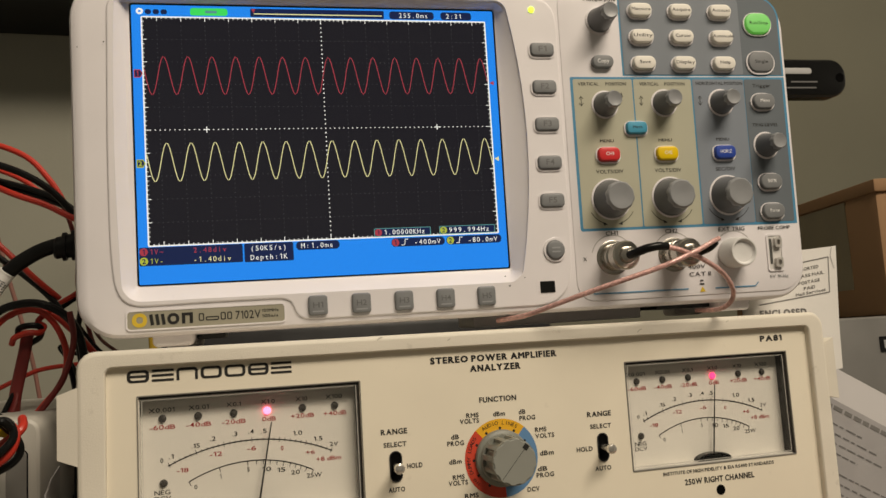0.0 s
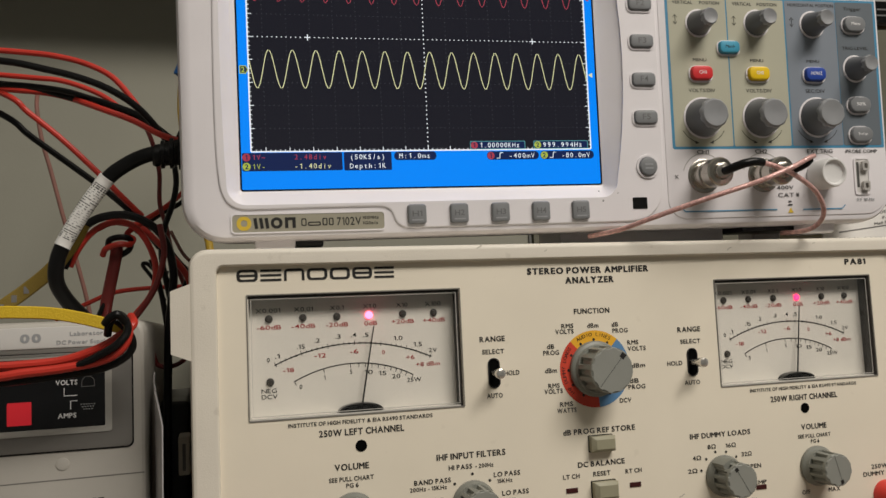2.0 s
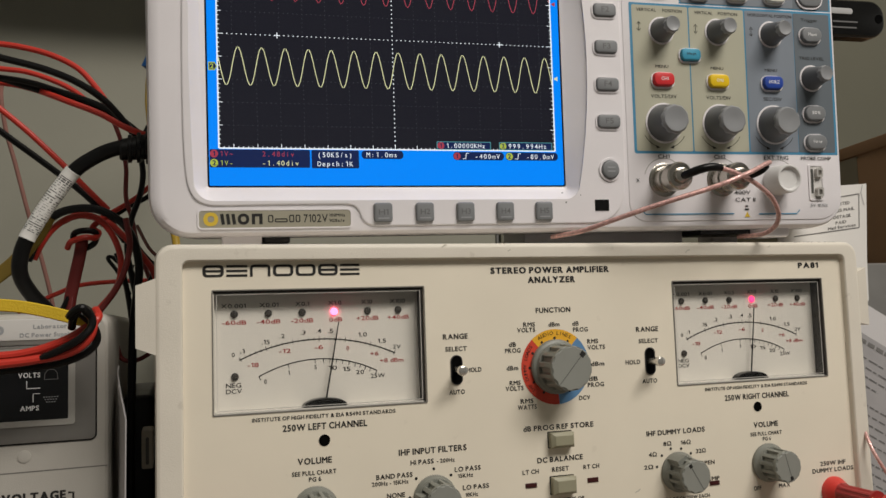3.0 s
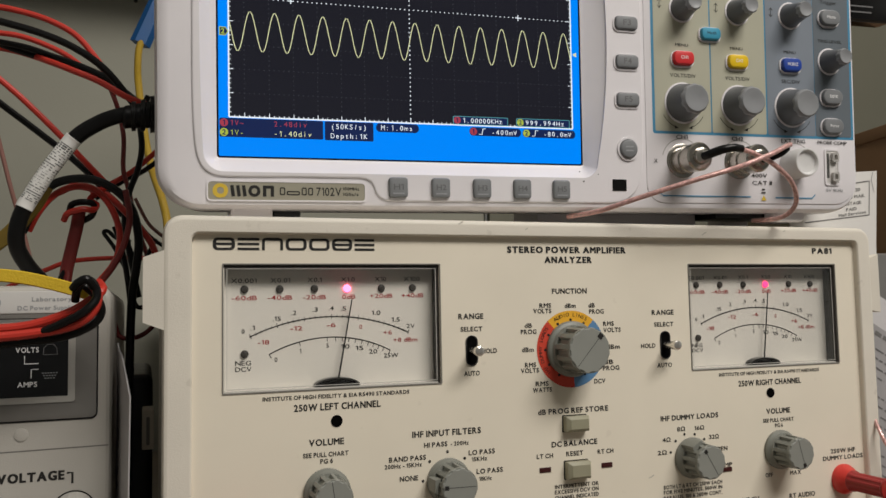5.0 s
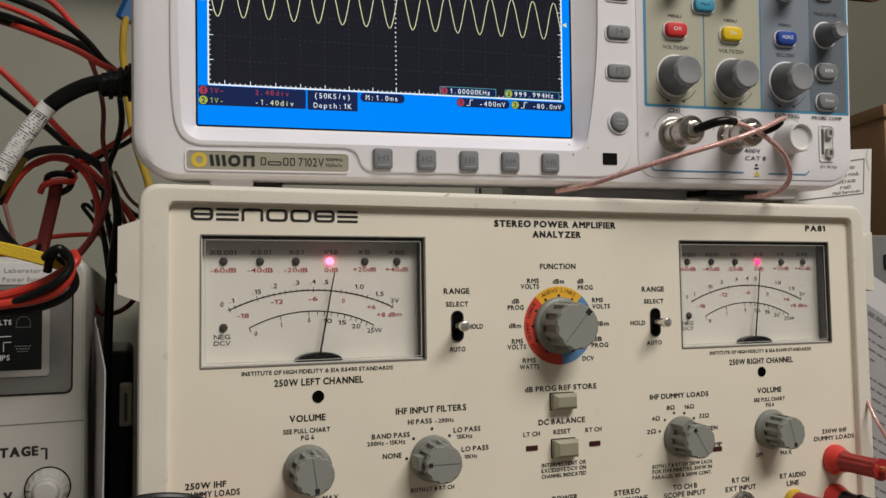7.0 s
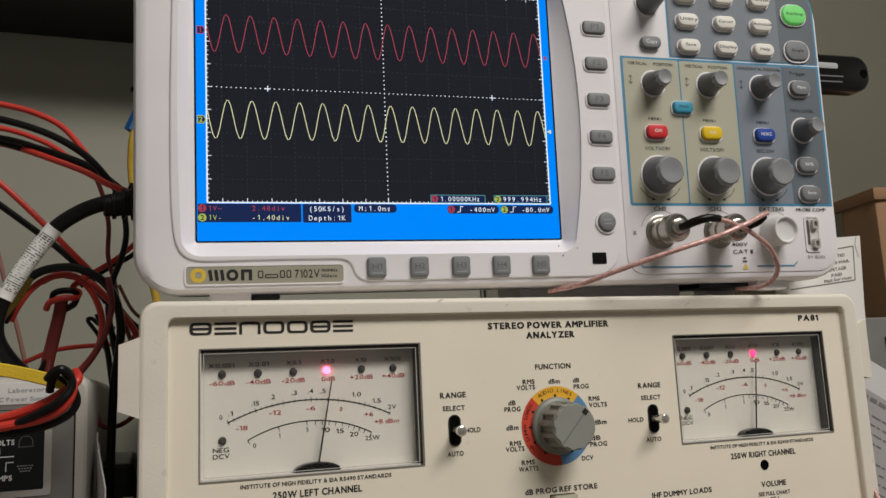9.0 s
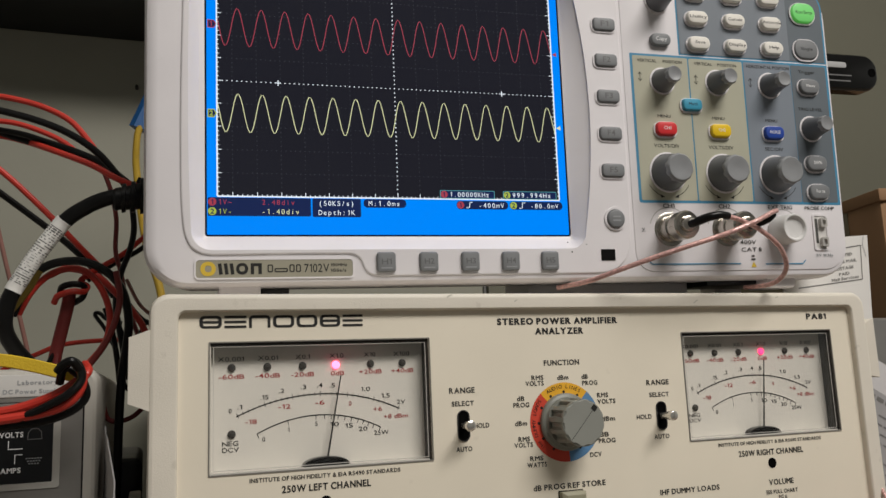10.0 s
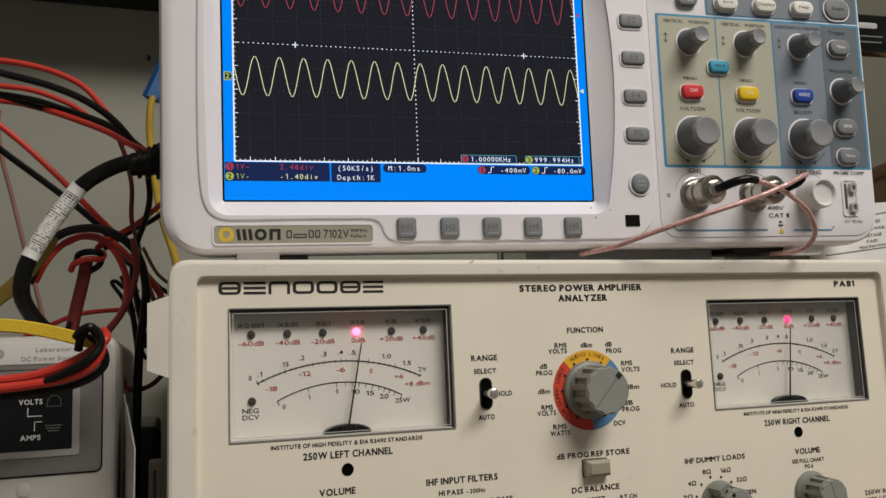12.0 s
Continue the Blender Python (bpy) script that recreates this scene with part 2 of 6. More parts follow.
def ring(bm, outer, inner, y0, y1, ro, ri, slope=0.0, n=5):
    """A flat frame with an opening; slope narrows the opening towards its back."""
    loops = [rr(*outer, ro, y1, n), rr(*outer, ro, y0, n), rr(*inner, ri, y0, n),
             rr(inner[0] + slope, inner[1] - slope, inner[2] + slope, inner[3] - slope, max(ri - slope * 0.5, 0.05), y1, n)]
    loops.append(loops[0])
    rows = [[bm.verts.new(p) for p in loop] for loop in loops[:4]]
    rows.append(rows[0])
    for a, b in zip(rows, rows[1:]):
        m = len(a)
        for i in range(m):
            bm.faces.new((a[i], a[(i + 1) % m], b[(i + 1) % m], b[i]))
    return bm


def box(bm, x0, x1, y0, y1, z0, z1, edge=0.0):
    geom = bmesh.ops.create_cube(bm, size=1.0)["verts"]
    for v in geom:
        v.co = Vector((x0 + (v.co.x + 0.5) * (x1 - x0), y0 + (v.co.y + 0.5) * (y1 - y0), z0 + (v.co.z + 0.5) * (z1 - z0)))
    if edge:
        edges = list({e for v in geom for e in v.link_edges})
        bmesh.ops.bevel(bm, geom=edges, offset=edge, segments=2, affect="EDGES", profile=0.6)
    return bm


def lathe(bm, cx, cz, profile, n=32, flutes=0, depth=0.0, between=(0, 0), start=False, end=True, tilt=(0.0, 0.0)):
    """Turned about the y axis; profile: radius, y. Between the two y given the side has flutes of that depth. tilt shifts x and z per unit of -y."""
    loops = []
    for r, y in profile:
        loop = []
        for i in range(n):
            a = 2 * math.pi * i / n
            q = r
            if flutes and between[0] <= y <= between[1] and (i * flutes * 2 // n) % 2 == 0:
                q = r - depth
            loop.append((cx + q * math.cos(a) - tilt[0] * y, y, cz + q * math.sin(a) - tilt[1] * y))
        loops.append(loop)
    return loft(bm, loops, start, end)


def smooth_path(points, steps=8):
    ps = [Vector(p) for p in points]
    ps = [2 * ps[0] - ps[1]] + ps + [2 * ps[-1] - ps[-2]]
    out = []
    for i in range(1, len(ps) - 2):
        a, b, c, d = ps[i - 1:i + 3]
        for k in range(steps):
            t = k / steps
            out.append(0.5 * ((2 * b) + (c - a) * t + (2 * a - 5 * b + 4 * c - d) * t * t + (3 * b - a - 3 * c + d) * t ** 3))
    return out + [ps[-2]]


def tube(bm, points, r, n=10, steps=8, flat=1.0, taper=None):
    """A round cord through the points; flat squashes it across the view depth; taper: end radius."""
    path = smooth_path(points, steps)
    normal = Vector((0, 1, 0))
    loops = []
    for i, p in enumerate(path):
        way = (path[min(i + 1, len(path) - 1)] - path[max(i - 1, 0)]).normalized()
        side = way.cross(normal)
        side = side.normalized() if side.length > 1e-4 else Vector((1, 0, 0))
        normal = side.cross(way).normalized()
        q = r if taper is None else r + (taper - r) * i / (len(path) - 1)
        loops.append([p + q * (math.cos(2 * math.pi * k / n) * side + flat * math.sin(2 * math.pi * k / n) * normal) for k in range(n)])
    return loft(bm, loops)


def disc(bm, cx, cz, r, y, n=20):
    bm.faces.new([bm.verts.new((cx + r * math.cos(2 * math.pi * i / n), y, cz + r * math.sin(2 * math.pi * i / n))) for i in range(n)])
    return bm


def strip(bm, pts, w, y):
    """A flat line of width w through (x, z) points in the plane y."""
    rows = []
    for i, (x, z) in enumerate(pts):
        ax, az = pts[max(i - 1, 0)]
        bx, bz = pts[min(i + 1, len(pts) - 1)]
        d = math.hypot(bx - ax, bz - az) or 1
        nx, nz = -(bz - az) / d * w / 2, (bx - ax) / d * w / 2
        rows.append((bm.verts.new((x + nx, y, z + nz)), bm.verts.new((x - nx, y, z - nz))))
    for a, b in zip(rows, rows[1:]):
        bm.faces.new((a[0], b[0], b[1], a[1]))
    return bm


GLYPHS = {}


def glyphs(text, fat=0.0):
    """The outline of a line of text as a flat mesh, with its width and the height of its capitals."""
    fat = round(fat, 3)
    if (text, fat) not in GLYPHS:
        cu = bpy.data.curves.new("text", "FONT")
        cu.body, cu.size, cu.resolution_u, cu.offset = text, 1.0, 3, fat
        ob = bpy.data.objects.new("text", cu)
        scene.collection.objects.link(ob)
        dg = bpy.context.evaluated_depsgraph_get()
        me = bpy.data.meshes.new_from_object(ob.evaluated_get(dg))
        xs = [v.co.x for v in me.vertices]
        verts = [(v.co.x - min(xs), v.co.y) for v in me.vertices]
        faces = [tuple(p.vertices) for p in me.polygons]
        bpy.data.objects.remove(ob)
        bpy.data.curves.remove(cu)
        bpy.data.meshes.remove(me)
        if text == "1":
            g = fat
            verts = [(0.15 - g, 0.0), (0.24 + g, 0.0), (0.24 + g, 0.69), (0.15 - g, 0.69), (0.0, 0.58 + g), (0.0, 0.50 - g), (0.15 - g, 0.59 - g)]
            faces, xs = [(0, 1, 2, 3, 6), (6, 3, 4, 5)], [0.0, 0.24 + g]
        GLYPHS[text, fat] = (verts, faces, max(xs) - min(xs))
    return GLYPHS[text, fat]


def lettering(parent, text, x0, x1, zc, h, mat="ink", y=-0.12, bold=-1.0, slope=0.0):
    """A printed line from x0 to x1, its capitals h high about zc at its middle; slope: rise per unit of length."""
    fat = (0.031 if h > 2.15 else 0.025) if bold < 0 else min(0.03, 0.3 * bold / h)
    weight = 0.058 if bold >= 0.2 else fat
    gap = 0.07 + 1.6 * weight
    pen, placed = 0.0, []
    for ch in text:
        if ch == " ":
            pen += 0.26
            continue
        verts, faces, width = glyphs(ch, 0.0 if ch == "M" else min(fat, 0.021))
        placed.append((ch, pen, verts, faces))
        pen += width + gap
    sz = h / 0.69
    sx = (x1 - x0) / (pen - gap)
    if len(text) == 1:
        sx, x0 = sz, (x0 + x1 - (pen - gap) * sz) / 2
    mid = (x0 + x1) / 2
    bm = bmesh.new()
    for ch, left, verts, faces in placed:
        heavy = weight * sz if ch == "M" else max(0.0, weight - 0.021) * sz
        for k, (dx, dz) in enumerate(((-1, -0.5), (1, -0.5), (-1, 0.5), (1, 0.5), (0, 0)) if heavy else ((0, 0),)):
            vs = []
            for a, b in verts:
                x = x0 + (left + a) * sx + dx * heavy
                vs.append(bm.verts.new((x, y - 0.006 * k, zc - h / 2 + b * sz + dz * heavy + slope * (x - mid))))
            for f in faces:
                bm.faces.new([vs[i] for i in f])
    return part("lettering", bm, mat, parent, smooth=0)


def mono_lettering(parent, text, x0, x1, zc, h, mat, y):
    """A line of screen characters in cells of equal width."""
    cell = (x1 - x0) / len(text)
    bm = bmesh.new()
    for i, ch in enumerate(text):
        verts, faces, width = glyphs(ch)
        sz = h / 0.69
        sx = min(sz, cell * 0.78 / max(width, 0.05))
        left = x0 + cell * (i + 0.5) - width * sx / 2
        vs = [bm.verts.new((left + a * sx, y, zc - h / 2 + b * sz)) for a, b in verts]
        for f in faces:
            bm.faces.new([vs[k] for k in f])
    return part("lettering", bm, mat, parent, smooth=0)


def arc_lettering(parent, text, cx, cz, r, a0, a1, h, mat, y):
    """Letters along an arc, from a0 to a1 degrees clockwise from the top."""
    bm = bmesh.new()
    for i, ch in enumerate(text):
        if ch == " ":
            continue
        verts, faces, width = glyphs(ch)
        a = radians(a0 + (a1 - a0) * i / (len(text) - 1))
        s = h / 0.69
        vs = []
        for px_, pz_ in verts:
            u, v = (px_ - width / 2) * s, r + pz_ * s
            vs.append(bm.verts.new((cx + u * math.cos(a) + v * math.sin(a), y, cz - u * math.sin(a) + v * math.cos(a))))
        for f in faces:
            bm.faces.new([vs[k] for k in f])
    return part("lettering", bm, mat, parent, smooth=0)


# ---- the room ----
def structure(name, bm, mat, label):
    return tagged(part(name, bm, mat, None, smooth=0), label, name.split("_")[0], kind="structure")


structure("wall_north", box(bmesh.new(), -1500, 1500, 650, 750, 0, 2400), "wall", "plain grey-green painted wall behind the bench")
# unseen walls, given a pale tone to add bounce light
structure("wall_south", box(bmesh.new(), -1500, 1500, -2100, -2000, 0, 2400), "wall_bounce", "unseen wall, kept pale to bounce light onto the instruments")
structure("wall_west", box(bmesh.new(), -1600, -1500, -2100, 750, 0, 2400), "wall_bounce", "unseen wall, kept pale to bounce light onto the instruments")
structure("wall_east", box(bmesh.new(), 1500, 1600, -2100, 750, 0, 2400), "wall_bounce", "unseen wall, kept pale to bounce light onto the instruments")
structure("floor", box(bmesh.new(), -1600, 1600, -2100, 750, -100, 0), "floor", "dark vinyl floor of the workshop")
structure("ceiling", box(bmesh.new(), -1600, 1600, -2100, 750, 2400, 2500), "ceiling", "plain white ceiling")

# darker sheet: shade over the right of the wall, put into its colour
M["wall_shaded"] = material("shaded_wall_paint", (0.155, 0.15, 0.112), 0.8, vary=0.05, scale=6, bump=0.2, bump_scale=300)
structure("wall_panel", box(bmesh.new(), 230, 1499, 640, 649, 1, 2399), "wall_shaded", "wall sheet in a darker tone for the shade right of the joint")

bench = thing("workbench", "dark laminate workbench under the instruments", "workbench", (0, 0, 0))
part("tabletop", box(bmesh.new(), -1100, 1100, -160, 645, 800, 832, 3), "desk", bench)
for x in (-1050, 1000):
    for y in (-110, 580):
        part("leg", box(bmesh.new(), x, x + 50, y, y + 50, 0, 800, 3), "black", bench)


# ---- the audio analyzer ----
def fluted_knob(parent, cx, cz, skirt, r, depth, angle, name="knob", wide=False, fin=False):
    """A grey instrument knob: skirt, fluted side, flat cap with a pointer line and a dot."""
    bm = bmesh.new()
    lathe(bm, cx, cz, [(skirt, -0.3), (skirt, -1.6), (skirt - 0.5, -2.3), (r + 0.9, -2.8), (r + 0.7, -3.4)], 48, end=True)
    lathe(bm, cx, cz, [(r + 0.6, -2.8), (r + 0.5, -4.2), (r + 0.3, -4.3), (r, -depth + 2.2), (r - 0.05, -depth + 2.1), (r - 0.1, -depth + 0.5)],
          96, 12, 1.3, (-depth + 2.15, -4.25), end=True)
    knob = part(name, bm, "knob", parent, "grey-green fluted control knob")
    part("cap", lathe(bmesh.new(), cx, cz, [(r - 0.05, -depth + 0.7), (r - 0.1, -depth + 0.25), (r - 0.4, -depth)], 96, 12, 0.5, (-depth - 1, 0)), "knob_face", knob)
    a = radians(angle)
    ux, uz = math.sin(a), math.cos(a)
    bm = bmesh.new()
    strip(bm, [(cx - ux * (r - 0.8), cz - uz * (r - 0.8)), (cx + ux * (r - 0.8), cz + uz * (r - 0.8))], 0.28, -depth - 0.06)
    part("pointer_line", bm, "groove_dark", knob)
    if fin:
        bm = bmesh.new()
        for y0, y1, q0, q1 in ((-2.2, -depth + 4.2, r - 1.0, skirt + 0.4),):
            loft(bm, [[(cx + ux * (q if y != y1 else min(q, r + 1.5)) + w * uz, y, cz + uz * (q if y != y1 else min(q, r + 1.5)) - w * ux) for q, w in ((q0, -3.0), (q1 - 0.4, -2.5), (q1, 0), (q1 - 0.4, 2.5), (q0, 3.0))] for y in (y0, (y0 + y1) * 0.6, y1)])
        part("pointer_fin", bm, "knob", knob)
    bm = bmesh.new()
    q = r - 1.9
    s = 1.2 if wide else 0.85
    bm.faces.new([bm.verts.new((cx + ux * q + s * (i * uz + j * ux), -depth - 0.1, cz + uz * q + s * (-i * ux + j * uz))) for i, j in ((-1, -1), (1, -1), (1, 1), (-1, 1))])
    part("pointer_dot", bm, "ink", knob, smooth=0)
    return knob


def sector(bm, cx, cz, r0, r1, a0, a1, y):
    n = max(4, int(abs(a1 - a0) / 5))
    pts = [(math.sin(radians(a0 + (a1 - a0) * i / n)), math.cos(radians(a0 + (a1 - a0) * i / n))) for i in range(n + 1)]
    for (s0, c0), (s1, c1) in zip(pts, pts[1:]):
        bm.faces.new([bm.verts.new(p) for p in ((cx + r0 * s0, y, cz + r0 * c0), (cx + r1 * s0, y, cz + r1 * c0), (cx + r1 * s1, y, cz + r1 * c1), (cx + r0 * s1, y, cz + r0 * c1))])
    return bm


def meter(parent, cx, lit, needle_deg):
    """A panel meter: recessed scale card, frame, acrylic, six range lamps, two scales, needle and hub. cx: its middle."""
    w, h, back = 44.2, 49.6, 6.7
    z0 = 950.5 - 840
    bm = bmesh.new()
    box(bm, cx - w, cx + w, back, back + 1.2, z0, z0 + h)
    card = part("meter", bm, "plate", parent, "white analogue meter with black and red scales", smooth=0)
    part("frame", ring(bmesh.new(), (cx - w - 0.25, cx + w + 0.25, z0 - 0.25, z0 + h + 0.25), (cx - w + 0.22, cx + w - 0.22, z0 + 0.22, z0 + h - 0.22), -0.3, 0.8, 0.4, 0.3), "frame_grey", card)
    x0, x1, z1 = cx - w, cx + w, z0 + h
    # top and right walls are coloured dark for shade, the other two pale
    part("side_wall", box(bmesh.new(), x0 + 0.05, x1 - 0.05, 0.85, back - 0.05, z1 - 1.2, z1 - 0.02), "meter_wall_shade", card, "inner wall of the meter, coloured dark for its shade")
    part("side_wall", box(bmesh.new(), x1 - 1.2, x1 - 0.02, 0.85, back - 0.05, z0 + 0.05, z1 - 1.25), "meter_wall_shade", card, "inner wall of the meter, coloured dark for its shade")
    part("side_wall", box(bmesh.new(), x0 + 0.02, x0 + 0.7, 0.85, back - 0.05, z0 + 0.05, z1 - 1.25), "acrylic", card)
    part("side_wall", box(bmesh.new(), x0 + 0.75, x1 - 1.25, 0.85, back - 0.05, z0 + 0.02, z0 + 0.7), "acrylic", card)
    part("lens_edge", ring(bmesh.new(), (cx - w + 1.5, cx + w - 1.5, z0 + 1.4, z1 - 1.6), (cx - w + 1.75, cx + w - 1.75, z0 + 1.65, z1 - 1.85), 0.84, 0.88, 0.3, 0.2), "acrylic", card, "fine moulded edge of the clear cover")
    glass = part("glass", box(bmesh.new(), cx - w + 0.4, cx + w - 0.4, 0.9, 1.5, z0 + 0.4, z0 + h - 0.4), "clear", card, smooth=0)
    glass.visible_shadow = False
    y = back - 0.12
    for i, dx in enumerate((-35.3, -21.5, -7.5, 6.0, 20.6, 34.2)):
        mat = lit if i == 3 else "led_off"
        r = 1.6
        part("range_lamp", lathe(bmesh.new(), cx + dx, z0 + 40.0, [(r, y), (r * 0.93, y - 0.5), (r * 0.7, y - 0.95), (r * 0.3, y - 1.15)], 20), mat, card, "glowing red range lamp" if i == 3 else "unlit range lamp")
    part("polarity_lamp", lathe(bmesh.new(), cx - 35.3, z0 + 14.6, [(1.6, y), (1.5, y - 0.5), (1.1, y - 0.95), (0.4, y - 1.15)], 20), "led_off", card)
    for text, a, b, z, dark in METER_TEXT:
        lettering(card, text, cx + a, cx + b, z0 + z, 1.75, "ink" if dark else "ink_red", y, 0.04)
    px, pz = cx - 0.4, z0 - 48.5
    bm = bmesh.new()
    r1 = 77.1
    strip(bm, [(px + r1 * math.sin(radians(a)), pz + r1 * math.cos(radians(a))) for a in np.linspace(-25.4, 25.2, 40)], 0.42, y)
    for k, a in enumerate(np.linspace(-25.0, 24.8, 31)):
        long = 1.9 if k % 5 == 0 else 1.1
        s, c = math.sin(radians(a)), math.cos(radians(a))
        strip(bm, [(px + (r1 - long * 0.5) * s, pz + (r1 - long * 0.5) * c), (px + (r1 + long * 0.6) * s, pz + (r1 + long * 0.6) * c)], 0.25, y)
    part("volt_scale", bm, "ink", card, smooth=0)
    bm = bmesh.new()
    r2 = 53.6
    px, pz = cx + 0.6, z0 - 33.7
    strip(bm, [(px - 1.4 + r2 * math.sin(radians(a)), pz + 0.4 + r2 * math.cos(radians(a))) for a in np.linspace(-27.7, 27.7, 36)], 0.42, y)
    for a in (-27.7, -14, -1.8, 2, 5, 8, 11, 14, 17, 19.5, 22, 24.5, 27.7):
        s, c = math.sin(radians(a)), math.cos(radians(a))
        strip(bm, [(px - 1.4 + (r2 - 1.7) * s, pz + 0.4 + (r2 - 1.7) * c), (px - 1.4 + r2 * s, pz + 0.4 + r2 * c)], 0.28, y)
    part("watt_scale", bm, "ink", card, smooth=0)
    s, c = math.sin(radians(needle_deg)), math.cos(radians(needle_deg))
    hx, hz = cx + 1.0, z0 + 0.5
    part("needle", tube(bmesh.new(), [(hx, 4.2, hz), (hx + 18 * s, 4.2, hz + 18 * c), (hx + 35.5 * s, 4.2, hz + 35.5 * c)], 0.40, 8, 3, taper=0.24), "ink", card)
    bm = bmesh.new()
    loft(bm, [[(hx + rx * math.cos(a), yy, z0 + 0.9 + rz * math.sin(a)) for a in np.linspace(0, math.pi, 18)] for rx, rz, yy in ((9.4, 3.4, back - 0.2), (9.2, 3.3, 2.8), (8.6, 2.9, 2.2))])
    part("hub", bm, "black_gloss", card, "glossy black needle hub")
    return card


def push_button(parent, cx, cz, w, h, depth):
    bm = bmesh.new()
    slab(bm, cx - w / 2 - 0.35, cx + w / 2 + 0.35, cz - h / 2 - 0.35, cz + h / 2 + 0.35, 0.4, -0.25, 0)
    key = part("push_button", bm, "hole", parent, smooth=0)
    bm = bmesh.new()
    loft(bm, [rr(cx - w / 2, cx + w / 2, cz - h / 2, cz + h / 2, 0.3, -0.2, 3), rr(cx - w / 2, cx + w / 2, cz - h / 2, cz + h / 2, 0.3, -depth + 1.3, 3),
              rr(cx - w / 2 + 1.7, cx + w / 2 - 0.9, cz - h / 2 + 1.2, cz + h / 2 - 1.3, 0.3, -depth, 3)])
    part("cap", bm, "olive", key, "olive-grey bevelled cap", 20)


def toggle(parent, cx, cz):
    slot = part("toggle_switch", slab(bmesh.new(), cx - 2.4, cx + 2.4, cz - 6.1, cz + 6.1, 2.35, -0.25, 0), "hole", parent, "toggle switch in a black slot", 0)
    part("slot_rim", ring(bmesh.new(), (cx - 2.7, cx + 2.7, cz - 6.4, cz + 6.4), (cx - 2.2, cx + 2.2, cz - 5.9, cz + 5.9), -0.45, -0.1, 2.6, 2.1), "black", slot)
    part("lever", lathe(bmesh.new(), cx, cz, [(1.3, -0.2), (1.35, -2.4), (1.65, -5.2), (2.1, -8.2), (2.3, -9.6), (2.0, -10.7), (1.0, -11.2)], 20, tilt=(-0.06, 0.02)), "bright_metal", slot, "polished metal bat lever")


def binding_post(parent, cx, cz, base, body, length):
    post = part("binding_post", lathe(bmesh.new(), cx, cz, [(7.2, 0), (7.4, -1.6), (6.6, -3.6), (5.6, -5.2), (5.2, -6.5)], 36), base, parent)
    part("sleeve", lathe(bmesh.new(), cx, cz, [(5.1, -6), (5.2, -7), (4.6, -9), (4.6, -length + 2), (5.2, -length + 1.2), (5.1, -length)], 60, 10, 0.45, (-length + 1.5, -8.5)), body, post, "ribbed plastic sleeve")
    return post


METER_TEXT = [
    ("X0.001", -40.6, -30.6, 43.4, 1), ("X0.01", -25.2, -17.3, 43.5, 1), ("X0.1", -10.4, -4.5, 43.6, 1), ("X1.0", 3.5, 9.3, 43.7, 1),
    ("X10", 17.8, 22.8, 43.8, 1), ("X100", 30.4, 37.5, 43.8, 1), ("-60dB", -40.2, -30.4, 36.6, 0), ("-40dB", -26.3, -16.5, 36.6, 0),
    ("-20dB", -12.2, -2.8, 36.6, 0), ("0dB", 3.9, 9.5, 36.6, 0), ("+20dB", 15.6, 25.4, 36.8, 0), ("+40dB", 29.3, 39.1, 36.8, 0)]
METER_TEXT += [
    ("0", -36.6, -35.1, 23.5, 1), (".1", -33.2, -31.3, 24.8, 1), (".15", -24.4, -21.1, 28.2, 1), (".2", -17.1, -14.9, 30.4, 1),
    (".3", -8.4, -6.2, 31.6, 1), (".4", -1.9, 0.4, 32.0, 1), (".5", 3.2, 5.5, 31.8, 1), ("1.0", 16.3, 20.1, 29.8, 1),
    ("1.5", 24.8, 28.5, 26.8, 1), ("2V", 31.4, 35.0, 24.0, 1), ("-18", -30.2, -25.7, 19.0, 0), ("-12", -17.4, -12.5, 24.2, 0)]
METER_TEXT += [
    ("-6", -2.6, 1.1, 25.2, 0), ("0", 10.8, 12.4, 24.2, 0), ("+6", 21.2, 25.0, 21.5, 0), ("+8 dBm", 25.5, 36.0, 18.3, 0),
    ("0", -24.0, -22.2, 12.0, 1), ("1", -13.9, -12.8, 15.1, 1), ("5", -3.1, -1.5, 16.9, 1), ("10", 3.3, 6.8, 16.3, 1),
    ("15", 9.3, 12.6, 15.5, 1), ("20", 14.9, 18.5, 13.9, 1), ("25W", 21.3, 27.6, 12.0, 1), ("NEG", -38.9, -32.8, 11.1, 1), ("DCV", -38.9, -32.6, 8.7, 1)]
M["bright_metal"] = material("polished_lever", (0.80, 0.77, 0.72), 0.22, metal=0.85, vary=0.05)
M["frame_grey"] = material("grey_meter_rim", (0.20, 0.19, 0.17), 0.35, vary=0.05)
M["groove_dark"] = material("groove_and_recess_shade", (0.07, 0.07, 0.065), 0.6, vary=0)
M["acrylic"] = material("acrylic_edge", (0.55, 0.53, 0.49), 0.25, vary=0.05)


